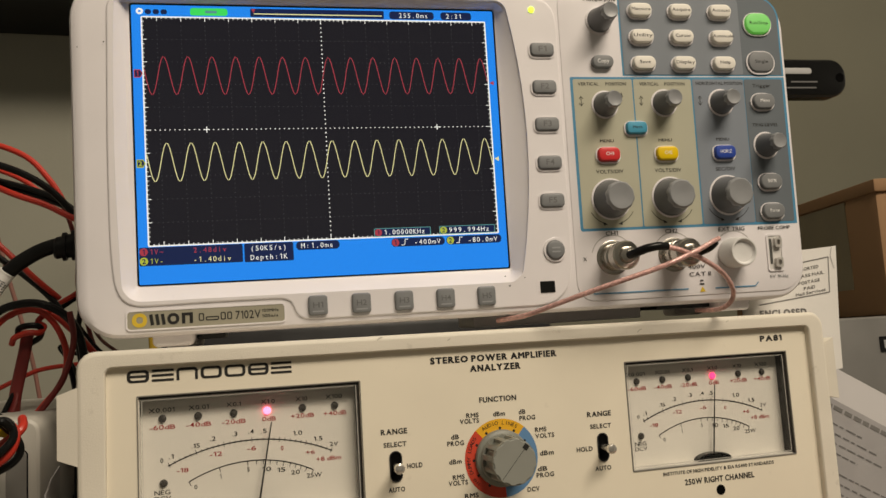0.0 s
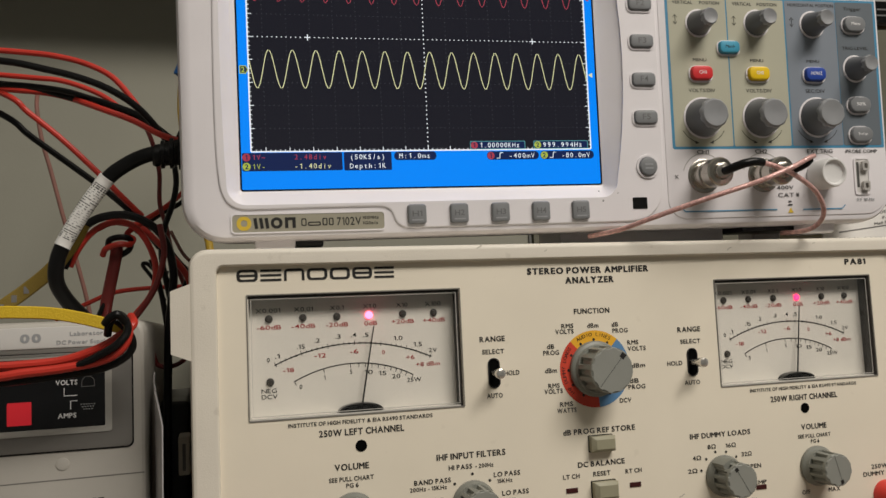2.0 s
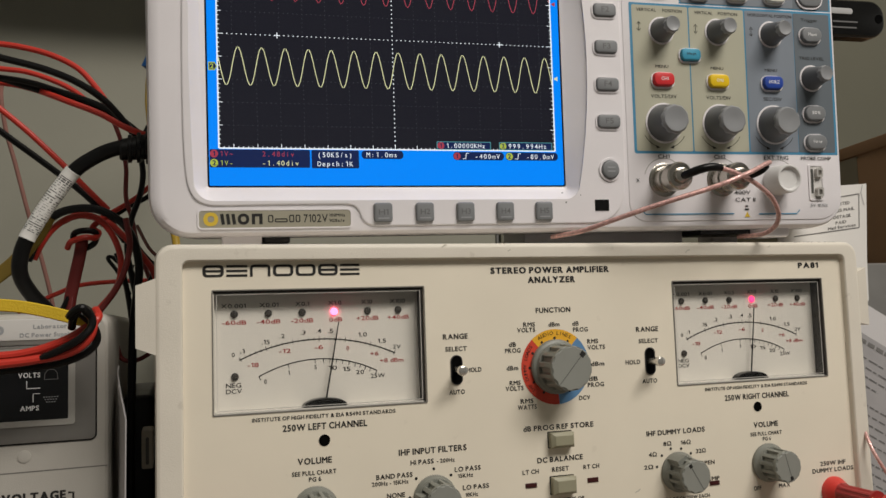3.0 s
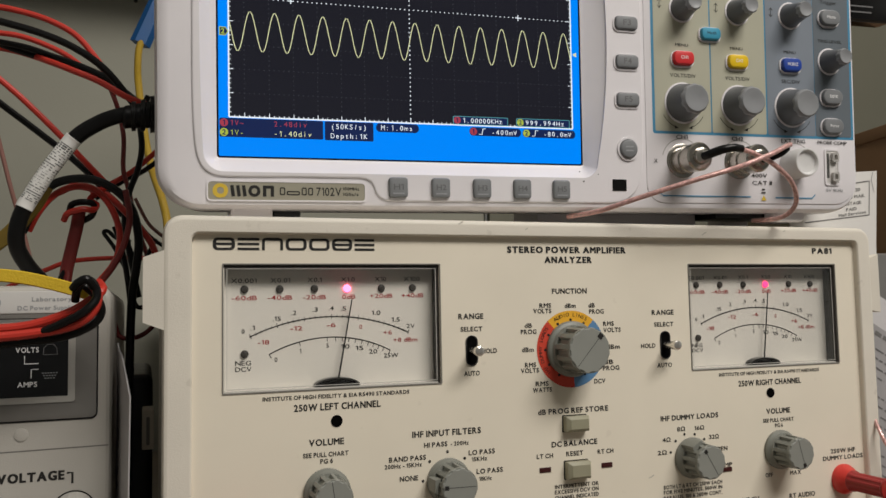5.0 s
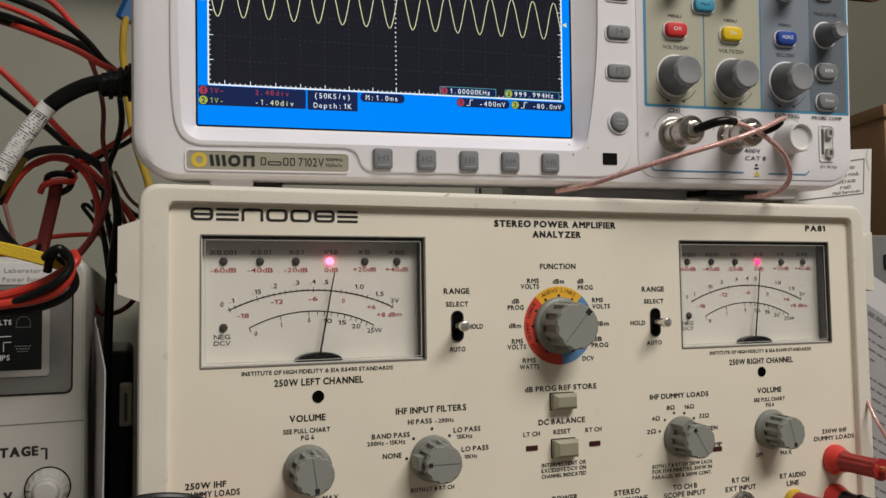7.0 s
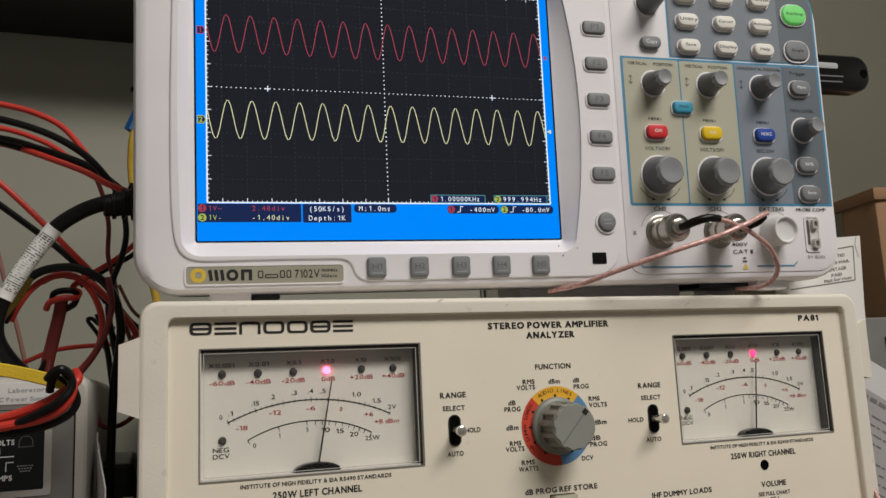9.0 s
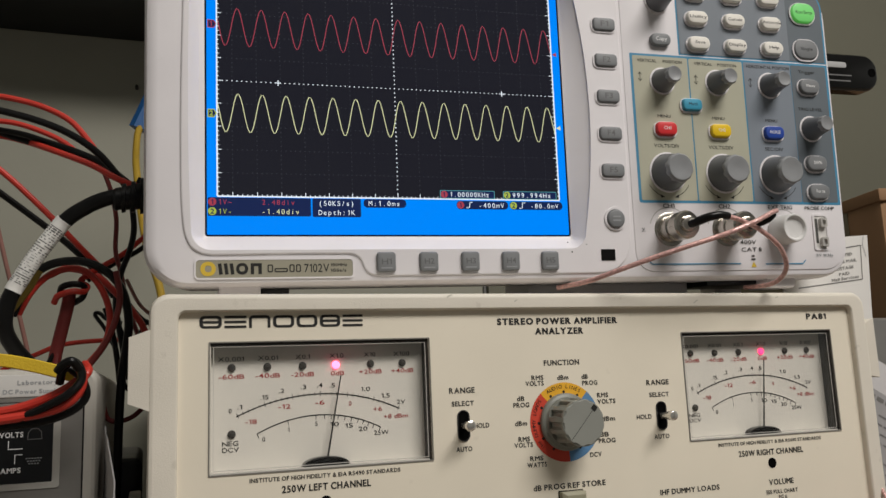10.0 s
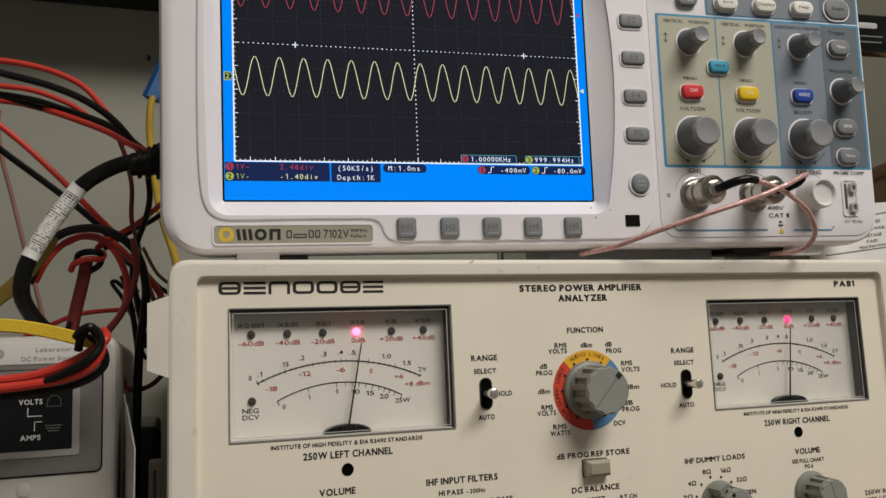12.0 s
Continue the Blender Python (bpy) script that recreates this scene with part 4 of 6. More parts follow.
def scope_screen(ob):
    y = 5.6
    scr = part("screen", slab(bmesh.new(), -0.6, 163.0, -0.6, 122.4, 1.0, y + 0.1, y + 2), "scr_edge", ob, "lit colour screen showing two sine waves", 0)

    def flat(name, x0, x1, z0, z1, mat, lift, r=0.05):
        bm = bmesh.new()
        bm.faces.new([bm.verts.new(p) for p in rr(x0, x1, z0, z1, r, y - lift, 4)])
        return part(name, bm, mat, scr, smooth=0)

    flat("border_field", 0, 162.4, 0, 121.8, "scr_blue", 0.02, 0.6)
    gx0, gx1, gz0, gz1 = 4.2, 158.4, 16.3, 116.5
    flat("trace_field", gx0, gx1, gz0, gz1, "scr_black", 0.05)
    bm = bmesh.new()
    for a, b in (((gx0, gz0), (gx1, gz0)), ((gx0, gz1), (gx1, gz1)), ((gx0, gz0), (gx0, gz1)), ((gx1, gz0), (gx1, gz1))):
        strip(bm, [a, b], 0.6, y - 0.09)
    nx, nz = 15.24, 10.0
    dx, dz = (gx1 - gx0) / nx, (gz1 - gz0) / nz
    mx, mz = (gx0 + gx1) / 2, (gz0 + gz1) / 2
    for k in range(-38, 39):
        x = mx + k * dx / 5
        l = 1.8 if k % 5 == 0 else 0.9
        strip(bm, [(x, gz0), (x, gz0 + l)], 0.3, y - 0.09)
        strip(bm, [(x, gz1), (x, gz1 - l)], 0.3, y - 0.09)
        strip(bm, [(x, mz - 0.2), (x, mz + 0.2)], 0.52, y - 0.09)
    for k in range(-24, 25):
        z = mz + k * dz / 5
        l = 1.8 if k % 5 == 0 else 0.9
        strip(bm, [(gx0, z), (gx0 + l, z)], 0.3, y - 0.09)
        strip(bm, [(gx1, z), (gx1 - l, z)], 0.3, y - 0.09)
        strip(bm, [(mx - 0.25, z), (mx + 0.25, z)], 0.55, y - 0.09)
    for sx in (29.8, 132.4):
        strip(bm, [(sx - 1.3, mz), (sx + 1.3, mz)], 0.4, y - 0.1)
        strip(bm, [(sx, mz - 1.3), (sx, mz + 1.3)], 0.4, y - 0.1)
    part("graticule", bm, "scr_white", scr, smooth=0)
    bm = bmesh.new()
    for i in range(-7, 8):
        for k in range(-24, 25):
            strip(bm, [(mx + i * dx - 0.16, mz + k * dz / 5), (mx + i * dx + 0.16, mz + k * dz / 5)], 0.32, y - 0.07)
    for j in range(-4, 5):
        for k in range(-37, 38):
            if k % 5:
                strip(bm, [(mx + k * dx / 5 - 0.16, mz + j * dz), (mx + k * dx / 5 + 0.16, mz + j * dz)], 0.32, y - 0.07)
    tagged(part("grid_dots", bm, "scr_dot", scr, smooth=0), kind="stuff")
    part("red_trace", sine(bmesh.new(), gx0 + 0.4, gx1 - 0.4, 90.4, 8.5, 10.155, 12.8, 0.33, y - 0.12), "scr_red", scr, smooth=0)
    part("yellow_trace", sine(bmesh.new(), gx0 + 0.4, gx1 - 0.4, 52.3, 8.45, 10.13, 12.9, 0.33, y - 0.14), "scr_yellow", scr, smooth=0)
    # markers at the sides
    for mz_, mat, t in ((91.3, "scr_red", "1"), (51.9, "scr_lime", "2")):
        for grow, tone, lift in ((0.0, mat, 0.1), (0.4, "scr_navy", 0.13)):
            bm = bmesh.new()
            bm.faces.new([bm.verts.new((x, y - lift, mz_ + z)) for x, z in ((0.4 + grow, -1.8 + grow), (3.1 - grow * 0.5, -1.8 + grow), (4.1 - grow, 0), (3.1 - grow * 0.5, 1.8 - grow), (0.4 + grow, 1.8 - grow))])
            part("channel_marker", bm, tone, scr, smooth=0)
        lettering(scr, t, 1.2, 2.6, mz_, 2.1, mat, y - 0.16)
    for mz_, mat in ((87.1, "scr_red"), (51.0, "scr_yellow")):
        bm = bmesh.new()
        bm.faces.new([bm.verts.new(p) for p in ((158.9, y - 0.12, mz_), (161.0, y - 0.12, mz_ + 1.1), (161.0, y - 0.12, mz_ - 1.1))])
        part("trigger_marker", bm, mat, scr, smooth=0)
    # top line
    bm = bmesh.new()
    ring(bm, (2.0, 5.0, 117.6, 120.4), (2.9, 4.1, 118.5, 119.5), y - 0.12, y - 0.05, 1.4, 0.5)
    part("emblem", bm, "scr_white", scr, smooth=0)
    for i in range(3):
        flat("emblem", 5.7 + i * 3.3, 8.3 + i * 3.3, 117.7, 119.9, "scr_navy", 0.1, 0.9)
    flat("status_field", 24.6, 40.6, 117.4, 120.8, "scr_green", 0.1, 1.2)
    flat("status_field", 31.0, 36.0, 118.5, 119.7, "scr_teal", 0.14, 0.3)
    flat("record_field", 50.4, 110.5, 117.2, 121.0, "scr_navy", 0.1, 0.6)
    bm = bmesh.new()
    strip(bm, [(52.0, 118.6), (109.5, 118.6)], 0.45, y - 0.14)
    part("record_line", bm, "scr_yellow", scr, smooth=0)
    bm = bmesh.new()
    bm.faces.new([bm.verts.new((x, y - 0.16, z)) for x, z in ((50.9, 120.8), (52.7, 120.8), (51.8, 118.9))])
    part("record_marker", bm, "scr_red", scr, smooth=0)
    flat("readout_field", 113.0, 134.0, 117.2, 120.9, "scr_navy", 0.1, 1.4)
    mono_lettering(scr, "255.0ms", 117.2, 131.4, 119.0, 2.15, "scr_white", y - 0.14)
    flat("readout_field", 137.2, 152.0, 117.2, 120.9, "scr_navy", 0.1, 1.4)
    mono_lettering(scr, "2:31", 139.6, 147.6, 119.0, 2.15, "scr_white", y - 0.14)
    # bottom readouts
    flat("readout_field", 0.3, 42.9, 7.9, 15.8, "scr_navy", 0.1, 0.6)
    for t, u, z, mat in (("1", 0.4, 13.9, "scr_red"), ("2", 0.4, 9.9, "scr_lime")):
        flat("channel_dot", u, u + 3.4, z - 1.7, z + 1.7, mat, 0.13, 1.69)
        lettering(scr, t, u + 1.2, u + 2.3, z, 2.1, "scr_navy", y - 0.17)
        mono_lettering(scr, "1V~" if t == "1" else "1V-", 4.2, 10.2, z, 2.15, mat, y - 0.17)
    mono_lettering(scr, "2.48div", 22.1, 36.3, 13.9, 2.15, "scr_red", y - 0.17)
    mono_lettering(scr, "-1.40div", 22.0, 38.2, 9.9, 2.15, "scr_yellow", y - 0.17)
    flat("readout_field", 43.6, 64.6, 7.7, 15.8, "scr_navy", 0.1, 0.6)
    mono_lettering(scr, "(50KS/s)", 46.1, 61.8, 13.7, 2.15, "scr_white", y - 0.17)
    mono_lettering(scr, "Depth:1K", 45.9, 62.2, 9.7, 2.15, "scr_white", y - 0.17)
    flat("readout_field", 65.8, 84.9, 12.0, 15.8, "scr_navy", 0.1, 1.7)
    mono_lettering(scr, "M:1.0ms", 67.8, 82.3, 13.9, 2.15, "scr_white", y - 0.17)
    for a, b, t, mat, lo, txt in ((108.2, 132.8, "1", "scr_red", 118.4, "-400mV"), (133.6, 159.7, "2", "scr_lime", 143.6, "-80.0mV")):
        flat("readout_field", a, b, 11.7, 15.5, "scr_navy", 0.1, 1.7)
        flat("channel_dot", a + 0.2, a + 3.6, 11.9, 15.3, mat, 0.13, 1.69)
        lettering(scr, t, a + 1.3, a + 2.4, 13.6, 2.1, "scr_navy", y - 0.17)
        bm = bmesh.new()
        strip(bm, [(a + 4.6, 12.4), (a + 6.0, 12.4), (a + 6.3, 14.9), (a + 7.6, 14.9)], 0.35, y - 0.17)
        part("edge_symbol", bm, "scr_white", scr, smooth=0)
        mono_lettering(scr, txt, lo, b - 1.8, 13.5, 2.15, "scr_white", y - 0.17)
    for a, b, t, mat, txt in ((100.6, 126.6, "1", "scr_red", "1.00000KHz"), (130.6, 157.0, "2", "scr_lime", "999.994Hz")):
        flat("counter_edge", a, b, 16.5, 20.3, "scr_teal", 0.1, 0.5)
        flat("counter_field", a + 0.35, b - 0.35, 16.8, 20.0, "scr_navy", 0.12, 0.4)
        flat("channel_dot", a + 0.3, a + 3.6, 16.8, 20.0, mat, 0.15, 1.55)
        lettering(scr, t, a + 1.4, a + 2.5, 18.4, 2.0, "scr_navy", y - 0.19)
        mono_lettering(scr, txt, a + 4.2, b - 2.6, 18.4, 2.15, "scr_white", y - 0.19)


def scope_letters(ob):
    for t, a, b, z, h in (("Multipurpose", 206.3, 223.0, 126.6, 1.7), ("VERTICAL", 200.5, 211.0, 84.9, 1.5), ("POSITION", 214.5, 225.0, 84.9, 1.5),
                          ("VERTICAL", 231.8, 242.0, 84.9, 1.5), ("POSITION", 245.0, 255.8, 84.9, 1.5), ("HORIZONTAL POSITION", 261.8, 287.0, 85.2, 1.5),
                          ("Trigger", 292.5, 302.5, 84.0, 1.6), ("MENU", 209.5, 216.5, 57.3, 1.4), ("MENU", 239.6, 246.6, 57.3, 1.4), ("MENU", 270.2, 277.2, 57.3, 1.4),
                          ("VOLTS/DIV", 206.4, 220.2, 42.6, 1.7), ("VOLTS/DIV", 236.4, 250.2, 42.6, 1.7), ("SEC/DIV", 268.6, 279.2, 42.6, 1.7),
                          ("TRIG LEVEL", 290.5, 305.0, 64.2, 1.5), ("CH1", 208.8, 215.0, 13.2, 1.9), ("CH2", 239.2, 245.6, 13.2, 1.9),
                          ("EXT TRIG", 267.2, 281.2, 13.0, 1.9), ("PROBE COMP", 288.6, 306.2, 12.8, 1.6), ("X", 197.0, 198.4, 1.6, 1.8)):
        lettering(ob, t, a, b, z, h, "ink", -0.75, 0.05)
    lettering(ob, "400V", 249.6, 258.6, -4.4, 1.9, "ink", -0.75, 0.04)
    lettering(ob, "CAT II", 250.0, 261.2, -8.0, 1.9, "ink", -0.75, 0.04)
    lettering(ob, "5V 1KHz", 293.0, 303.0, -11.0, 1.4, "ink_pale", -0.75)
    for i, x in enumerate((200.5, 231.2, 262.3)):
        bm = bmesh.new()
        strip(bm, [(x + 1, 74.4), (x + 1, 78.6)], 0.3, -0.75)
        strip(bm, [(x, 77.6), (x + 1, 78.9), (x + 2, 77.6)], 0.3, -0.76)
        strip(bm, [(x, 75.6), (x + 1, 74.3), (x + 2, 75.6)], 0.3, -0.76)
        part("arrow_mark", bm, "ink", ob, smooth=0)
    for x in (213.0, 243.6, 273.9):
        for s in (-1, 1):
            bm = bmesh.new()
            strip(bm, [(x + s * 12.2 * math.sin(radians(a)), 29.4 + 12.2 * math.cos(radians(a))) for a in np.linspace(120, 160, 8)], 0.3, -0.75)
            a = radians(160)
            px, pz = x + s * 12.2 * math.sin(a), 29.4 + 12.2 * math.cos(a)
            bm.faces.new([bm.verts.new((px + s * dx, -0.76, pz + dz)) for dx, dz in ((-1.6, -0.5), (0.7, 0.8), (0.5, -0.9))])
            part("turn_arrow", bm, "ink", ob, smooth=0)
    for x, z in ((222.2, 79.5), (252.8, 79.5), (283.2, 79.5), (304.4, 58.6)):
        bm = bmesh.new()
        bm.faces.new([bm.verts.new((x + dx, -0.75, z + dz)) for dx, dz in ((-0.7, -1.0), (0.7, -1.0), (0.0, 1.6))])
        strip(bm, [(x, z - 3.0), (x, z - 0.9)], 0.5, -0.76)
        part("arrow_mark", bm, "ink", ob, smooth=0)
    for pts in ([(199.5, -13.3), (201.2, -14.8), (249.0, -14.9)], [(263.0, -15.2), (284.5, -15.2), (286.3, -13.4)]):
        part("blue_line", strip(bmesh.new(), pts, 0.55, -0.75), "film_blue", ob, smooth=0)
    bm = bmesh.new()
    bm.faces.new([bm.verts.new((256.3 + dx, -0.75, -16.6 + dz)) for dx, dz in ((-1.5, 0), (1.5, 0), (0, 2.6))])
    part("warning_mark", bm, "badge_yellow", ob, smooth=0)
    bm = bmesh.new()
    for dx, z, w in ((0, -11.2, 1.6), (0, -12.8, 2.4)):
        strip(bm, [(256.2 - w / 2, z), (256.2 + w / 2, z)], 0.7, -0.75)
    part("ground_mark", bm, "ink", ob, smooth=0)


def bowed(x0, x1, z0, z1, r, y, left=0.0, right=0.0):
    """A rounded rectangle whose upright sides swell outwards."""
    base = rr(x0, x1, z0, z1, r, y, 8)
    out = []
    for k in range(4):
        out += base[k * 9:k * 9 + 9]
        a, b = base[k * 9 + 8], base[(k * 9 + 9) % 36]
        out += [tuple(a[c] + (b[c] - a[c]) * i / 10 for c in range(3)) for i in range(1, 10)]
    zc, half, xc = (z0 + z1) / 2, (z1 - z0) / 2, (x0 + x1) / 2
    return [(x + (right if x > xc else -left) * (1 - ((z - zc) / half) ** 2) * min(1, abs(x - xc) / (x1 - xc)) ** 6, yy, z) for x, yy, z in out]


def oscilloscope():
    ob = thing("oscilloscope", "white digital oscilloscope with a lit screen standing on the analyzer", "oscilloscope")
    ob.matrix_basis = SCOPE
    x0, x1, z0, z1 = -25.0, 314.4, -22.2, 134.2
    R, RECESS = (20, 20, 17, 17), (4.5, 4.5, 7.5, 6.0)
    bm = bmesh.new()
    loops = [bowed(x0 + 6, x1 - 6, z0 + 6, z1 - 6, 14, 34), bowed(x0 + 0.6, x1 - 0.6, z0 + 0.6, z1 - 0.6, 19, 26), bowed(x0, x1, z0, z1, R, 8), bowed(x0 + 0.3, x1 - 0.3, z0 + 0.3, z1 - 0.3, R, 4),
             bowed(x0 + 1.4, x1 - 1.2, z0 + 0.7, z1 - 1.3, [q - 1 for q in R], 1.6), bowed(x0 + 3.4, x1 - 2.4, z0 + 1.7, z1 - 2.8, [q - 2.4 for q in R], 0.3), bowed(x0 + 6, x1 - 4, z0 + 2.8, z1 - 4.5, [q - 4 for q in R], 0.0),
             bowed(-5.8, 166.4, -7.2, 124.7, RECESS, -0.1, 1.6, 7.2), bowed(-5.4, 165.7, -6.7, 124.2, RECESS, 0.45, 1.6, 7.0), bowed(-2.2, 164.2, -2.4, 123.2, 2.2, 4.7, 0.9, 1.0), bowed(-0.8, 163.2, -0.8, 122.6, 1.2, 5.4)]
    loft(bm, loops, start=False, end=False)
    part("front_housing", bm, "white", ob, "white moulded front housing")
    bm = bmesh.new()
    loft(bm, [rr(x0 + 12, x1 - 12, z0 + 10, z1 - 14, 10, 68), rr(x0 + 8, x1 - 8, z0 + 8, z1 - 9, 12, 60), rr(x0 + 6, x1 - 6, z0 + 6.2, z1 - 6.2, 13, 33)])
    part("rear_housing", bm, "white", ob)
    scope_screen(ob)
    # shallow ridges of the moulding: round the key column and the control field
    part("control_field", slab(bmesh.new(), 193.0, 311.4, -18.2, 129.8, (16, 7, 9, 13), -0.45, 0.3, 0.4, 3, 7), "white", ob)
    outline = [(-1, 125.9), (-3.8, 125.3), (-6.2, 123.9), (-8.0, 121.6), (-9.1, 118.2), (-9.3, 112), (-9.6, 97), (-10.1, 75), (-10.4, 57), (-10.5, 36), (-10.3, 17), (-9.6, 5), (-8.5, -1.6), (-5.8, -6.6), (-0.6, -9.1),
               (8, -9.4), (30, -9.1), (50, -9.1), (56, -9.1), (59.4, -9.4), (61.9, -10.6), (63.2, -12.6), (64.0, -14.8), (65.4, -16.8), (67.8, -18.2), (71, -18.7), (76, -18.8), (90, -18.8),
               (150, -18.8), (168, -18.8), (175, -18.6), (182, -17.0), (187.8, -12.0), (190.4, -5), (191.2, 3), (191.5, 20), (191.7, 95), (191.7, 110), (191.3, 117.4), (189.8, 121.6), (187.0, 124.6), (183.0, 126.2), (177, 126.7), (165, 126.7), (90, 126.6), (20, 126.3), (6, 126.1), (-1, 125.9)]
    edge = [(p.x, p.z) for p in smooth_path([(x, 0, z) for x, z in outline], 5)][:-1]
    hole = [(x, z) for x, _, z in bowed(-5.8, 166.4, -7.2, 124.7, RECESS, 0, 1.6, 7.2)]

    def inset(d):
        out = []
        for i, (x, z) in enumerate(edge):
            (ax, az), (bx, bz) = edge[i - 1], edge[(i + 1) % len(edge)]
            l = math.hypot(bx - ax, bz - az)
            out.append((x - (bz - az) / l * d, z + (bx - ax) / l * d))
        return out

    bm = bmesh.new()
    loft(bm, [[(x, yy, z) for x, z in inset(d)] for d, yy in ((0.0, 0.3), (0.0, -0.1), (0.12, -0.45), (0.4, -0.72), (0.8, -0.82), (1.0, -0.83))], False, False)
    rim = inset(1.0)
    loops = [[Vector((x, z, 0)) for x, z in rim], [Vector((x, z, 0)) for x, z in hole]]
    flat_ = [bm.verts.new((p.x, -0.83, p.y)) for loop in loops for p in loop]
    for tri in tessellate_polygon(loops):
        bm.faces.new([flat_[i] for i in tri])
    low = [bm.verts.new((p.x, -0.05, p.y)) for p in loops[1]]
    high = flat_[len(rim):]
    for i in range(len(low)):
        j = (i + 1) % len(low)
        bm.faces.new((high[i], high[j], low[j], low[i]))
    bmesh.ops.remove_doubles(bm, verts=bm.verts, dist=0.0005)
    part("screen_frame", bm, "white", ob, "raised white frame round screen and soft keys", 40)
    # printed control films
    part("control_film", slab(bmesh.new(), 223.8, 310.6, 88.9, 130.0, (12, 2, 0.2, 0.2), -0.55, -0.3, 0, 3, 8), "film_blue", ob, "blue printed border film", 0)
    part("control_film", slab(bmesh.new(), 224.6, 309.6, 89.4, 129.2, (11, 1.6, 0.2, 0.2), -0.62, -0.3, 0, 3, 8), "film_dark", ob, smooth=0)
    part("control_film", slab(bmesh.new(), 224.8, 288.2, 89.6, 128.8, (3, 1.5, 1, 1), -0.67, -0.3, 0, 3), "film_grey", ob, smooth=0)
    part("control_film", slab(bmesh.new(), 196.7, 310.6, 14.6, 88.3, (0.3, 0.6, 1.2, 0.5), -0.55, -0.3), "film_blue", ob, "blue printed border film", 0)
    for a, b, mat in ((198.0, 228.1, "film_beige"), (228.8, 259.2, "film_beige"), (260.0, 287.7, "film_slate"), (288.0, 309.2, "film_dark")):
        part("control_film", slab(bmesh.new(), a, b, 15.8, 87.2, 0.8, -0.66, -0.3), mat, ob, smooth=0)
    part("divider_line", strip(bmesh.new(), [(228.4, 60), (228.4, 16)], 0.5, -0.69), "film_blue", ob, smooth=0)
    # keys
    for i, z in enumerate((101.2, 83.3, 65.5, 47.4, 29.6)):
        key(ob, "soft_key", 183.5, z, 11.6, 6.3, 2.0, 2.4, "key_grey", "F%d" % (i + 1), "ink_grey", 2.6, 0.34)
    for i in range(5):
        k = key(ob, "soft_key", 73.7 + 18.85 * i, -12.8, 8.3, 8.7, 1.4, 2.4, "key_grey", "H%d" % (i + 1), "ink_grey", 2.4, 0.52, rim="")
        part("key_mark", strip(bmesh.new(), [(71.2 + 18.85 * i, -15.4), (76.2 + 18.85 * i, -15.4)], 0.6, -2.46), "ink_pale", k, smooth=0)
    k = part("menu_key", lathe(bmesh.new(), 183.2, 6.6, [(4.4, -0.2), (4.4, -2), (3.9, -2.6), (3.3, -2.8)], 32), "key_grey", ob, "round grey menu key")
    part("collar", lathe(bmesh.new(), 183.2, 6.6, [(5.7, -0.7), (5.5, -1.5), (4.6, -1.5)], 32, end=False), "white", k)
    for dz in (-0.9, 0.9):
        part("key_mark", strip(bmesh.new(), [(181.2, 6.6 + dz), (185.2, 6.6 + dz)], 0.7, -2.84), "ink_pale", k, smooth=0)
    part("sensor_window", slab(bmesh.new(), 174.9, 182.0, -12.9, -7.6, 0.3, -1.05, 0.2), "black_gloss", ob, "small glossy black window", 0)
    part("power_lamp", lathe(bmesh.new(), 179.7, 120.5, [(1.55, -0.7), (1.4, -1.3), (0.8, -1.65)], 20), "led_green", ob, "glowing yellow-green power lamp")
    key(ob, "copy_key", 213.4, 95.4, 10.8, 6.2, 2.9, 3.0, "key_grey", "Copy", "ink_white", 1.9, 0.55, rim="")
    names = (("Measure", "Acquire", "Autoset"), ("Utility", "Cursor", "Autoscale"), ("Save", "Display", "Help"))
    for j, z in enumerate((121.0, 108.0, 94.8)):
        for i, x in enumerate((234.6, 255.8, 277.2)):
            n = len(names[j][i])
            key(ob, "menu_key", x, z, 11.6, 6.6, 3.2, 3.6, "key_white", names[j][i], "ink", 1.5, min(0.95, 0.12 * n))
    key(ob, "run_key", 298.0, 115.4, 14.2, 10.4, 5.0, 2.6, "key_green", "Run/Stop", "ink", 1.5, 0.7)
    key(ob, "single_key", 298.0, 95.8, 14.2, 10.4, 5.0, 2.2, "key_grey", "Single", "ink", 1.5, 0.5)
    key(ob, "math_key", 228.2, 63.2, 10.6, 6.0, 2.2, 3.0, "key_cyan", "Math", "ink", 1.4, 0.45)
    key(ob, "channel_key", 213.0, 50.6, 11.0, 6.6, 2.6, 3.2, "key_red", "CH1", "ink_white", 1.6, 0.35)
    key(ob, "channel_key", 243.0, 50.6, 11.0, 6.6, 2.6, 3.2, "key_yellow", "CH2", "ink_white", 1.5, 0.35)
    key(ob, "timebase_key", 273.6, 50.6, 11.0, 6.6, 2.6, 3.2, "key_blue", "HORIZ", "ink_white", 1.6, 0.55)
    for z, t in ((75.8, "Menu"), (35.6, "50%"), (20.9, "Force")):
        key(ob, "trigger_key", 297.2, z, 11.8, 7.6, 3.75, 3.2, "key_grey", t, "ink_white", 1.5, 0.42)
    # dials
    for cx, cz, r, d in ((213.6, 116.0, 6.0, 15), (213.4, 74.8, 5.9, 12.5), (244.0, 75.4, 5.9, 12.5), (274.4, 75.5, 5.9, 12.5), (297.0, 53.8, 5.9, 12.5), (212.9, 29.4, 9.0, 12.5), (243.6, 29.5, 9.0, 12.5), (273.9, 29.6, 9.0, 12.5)):
        rubber_dial(ob, cx, cz, r, d)
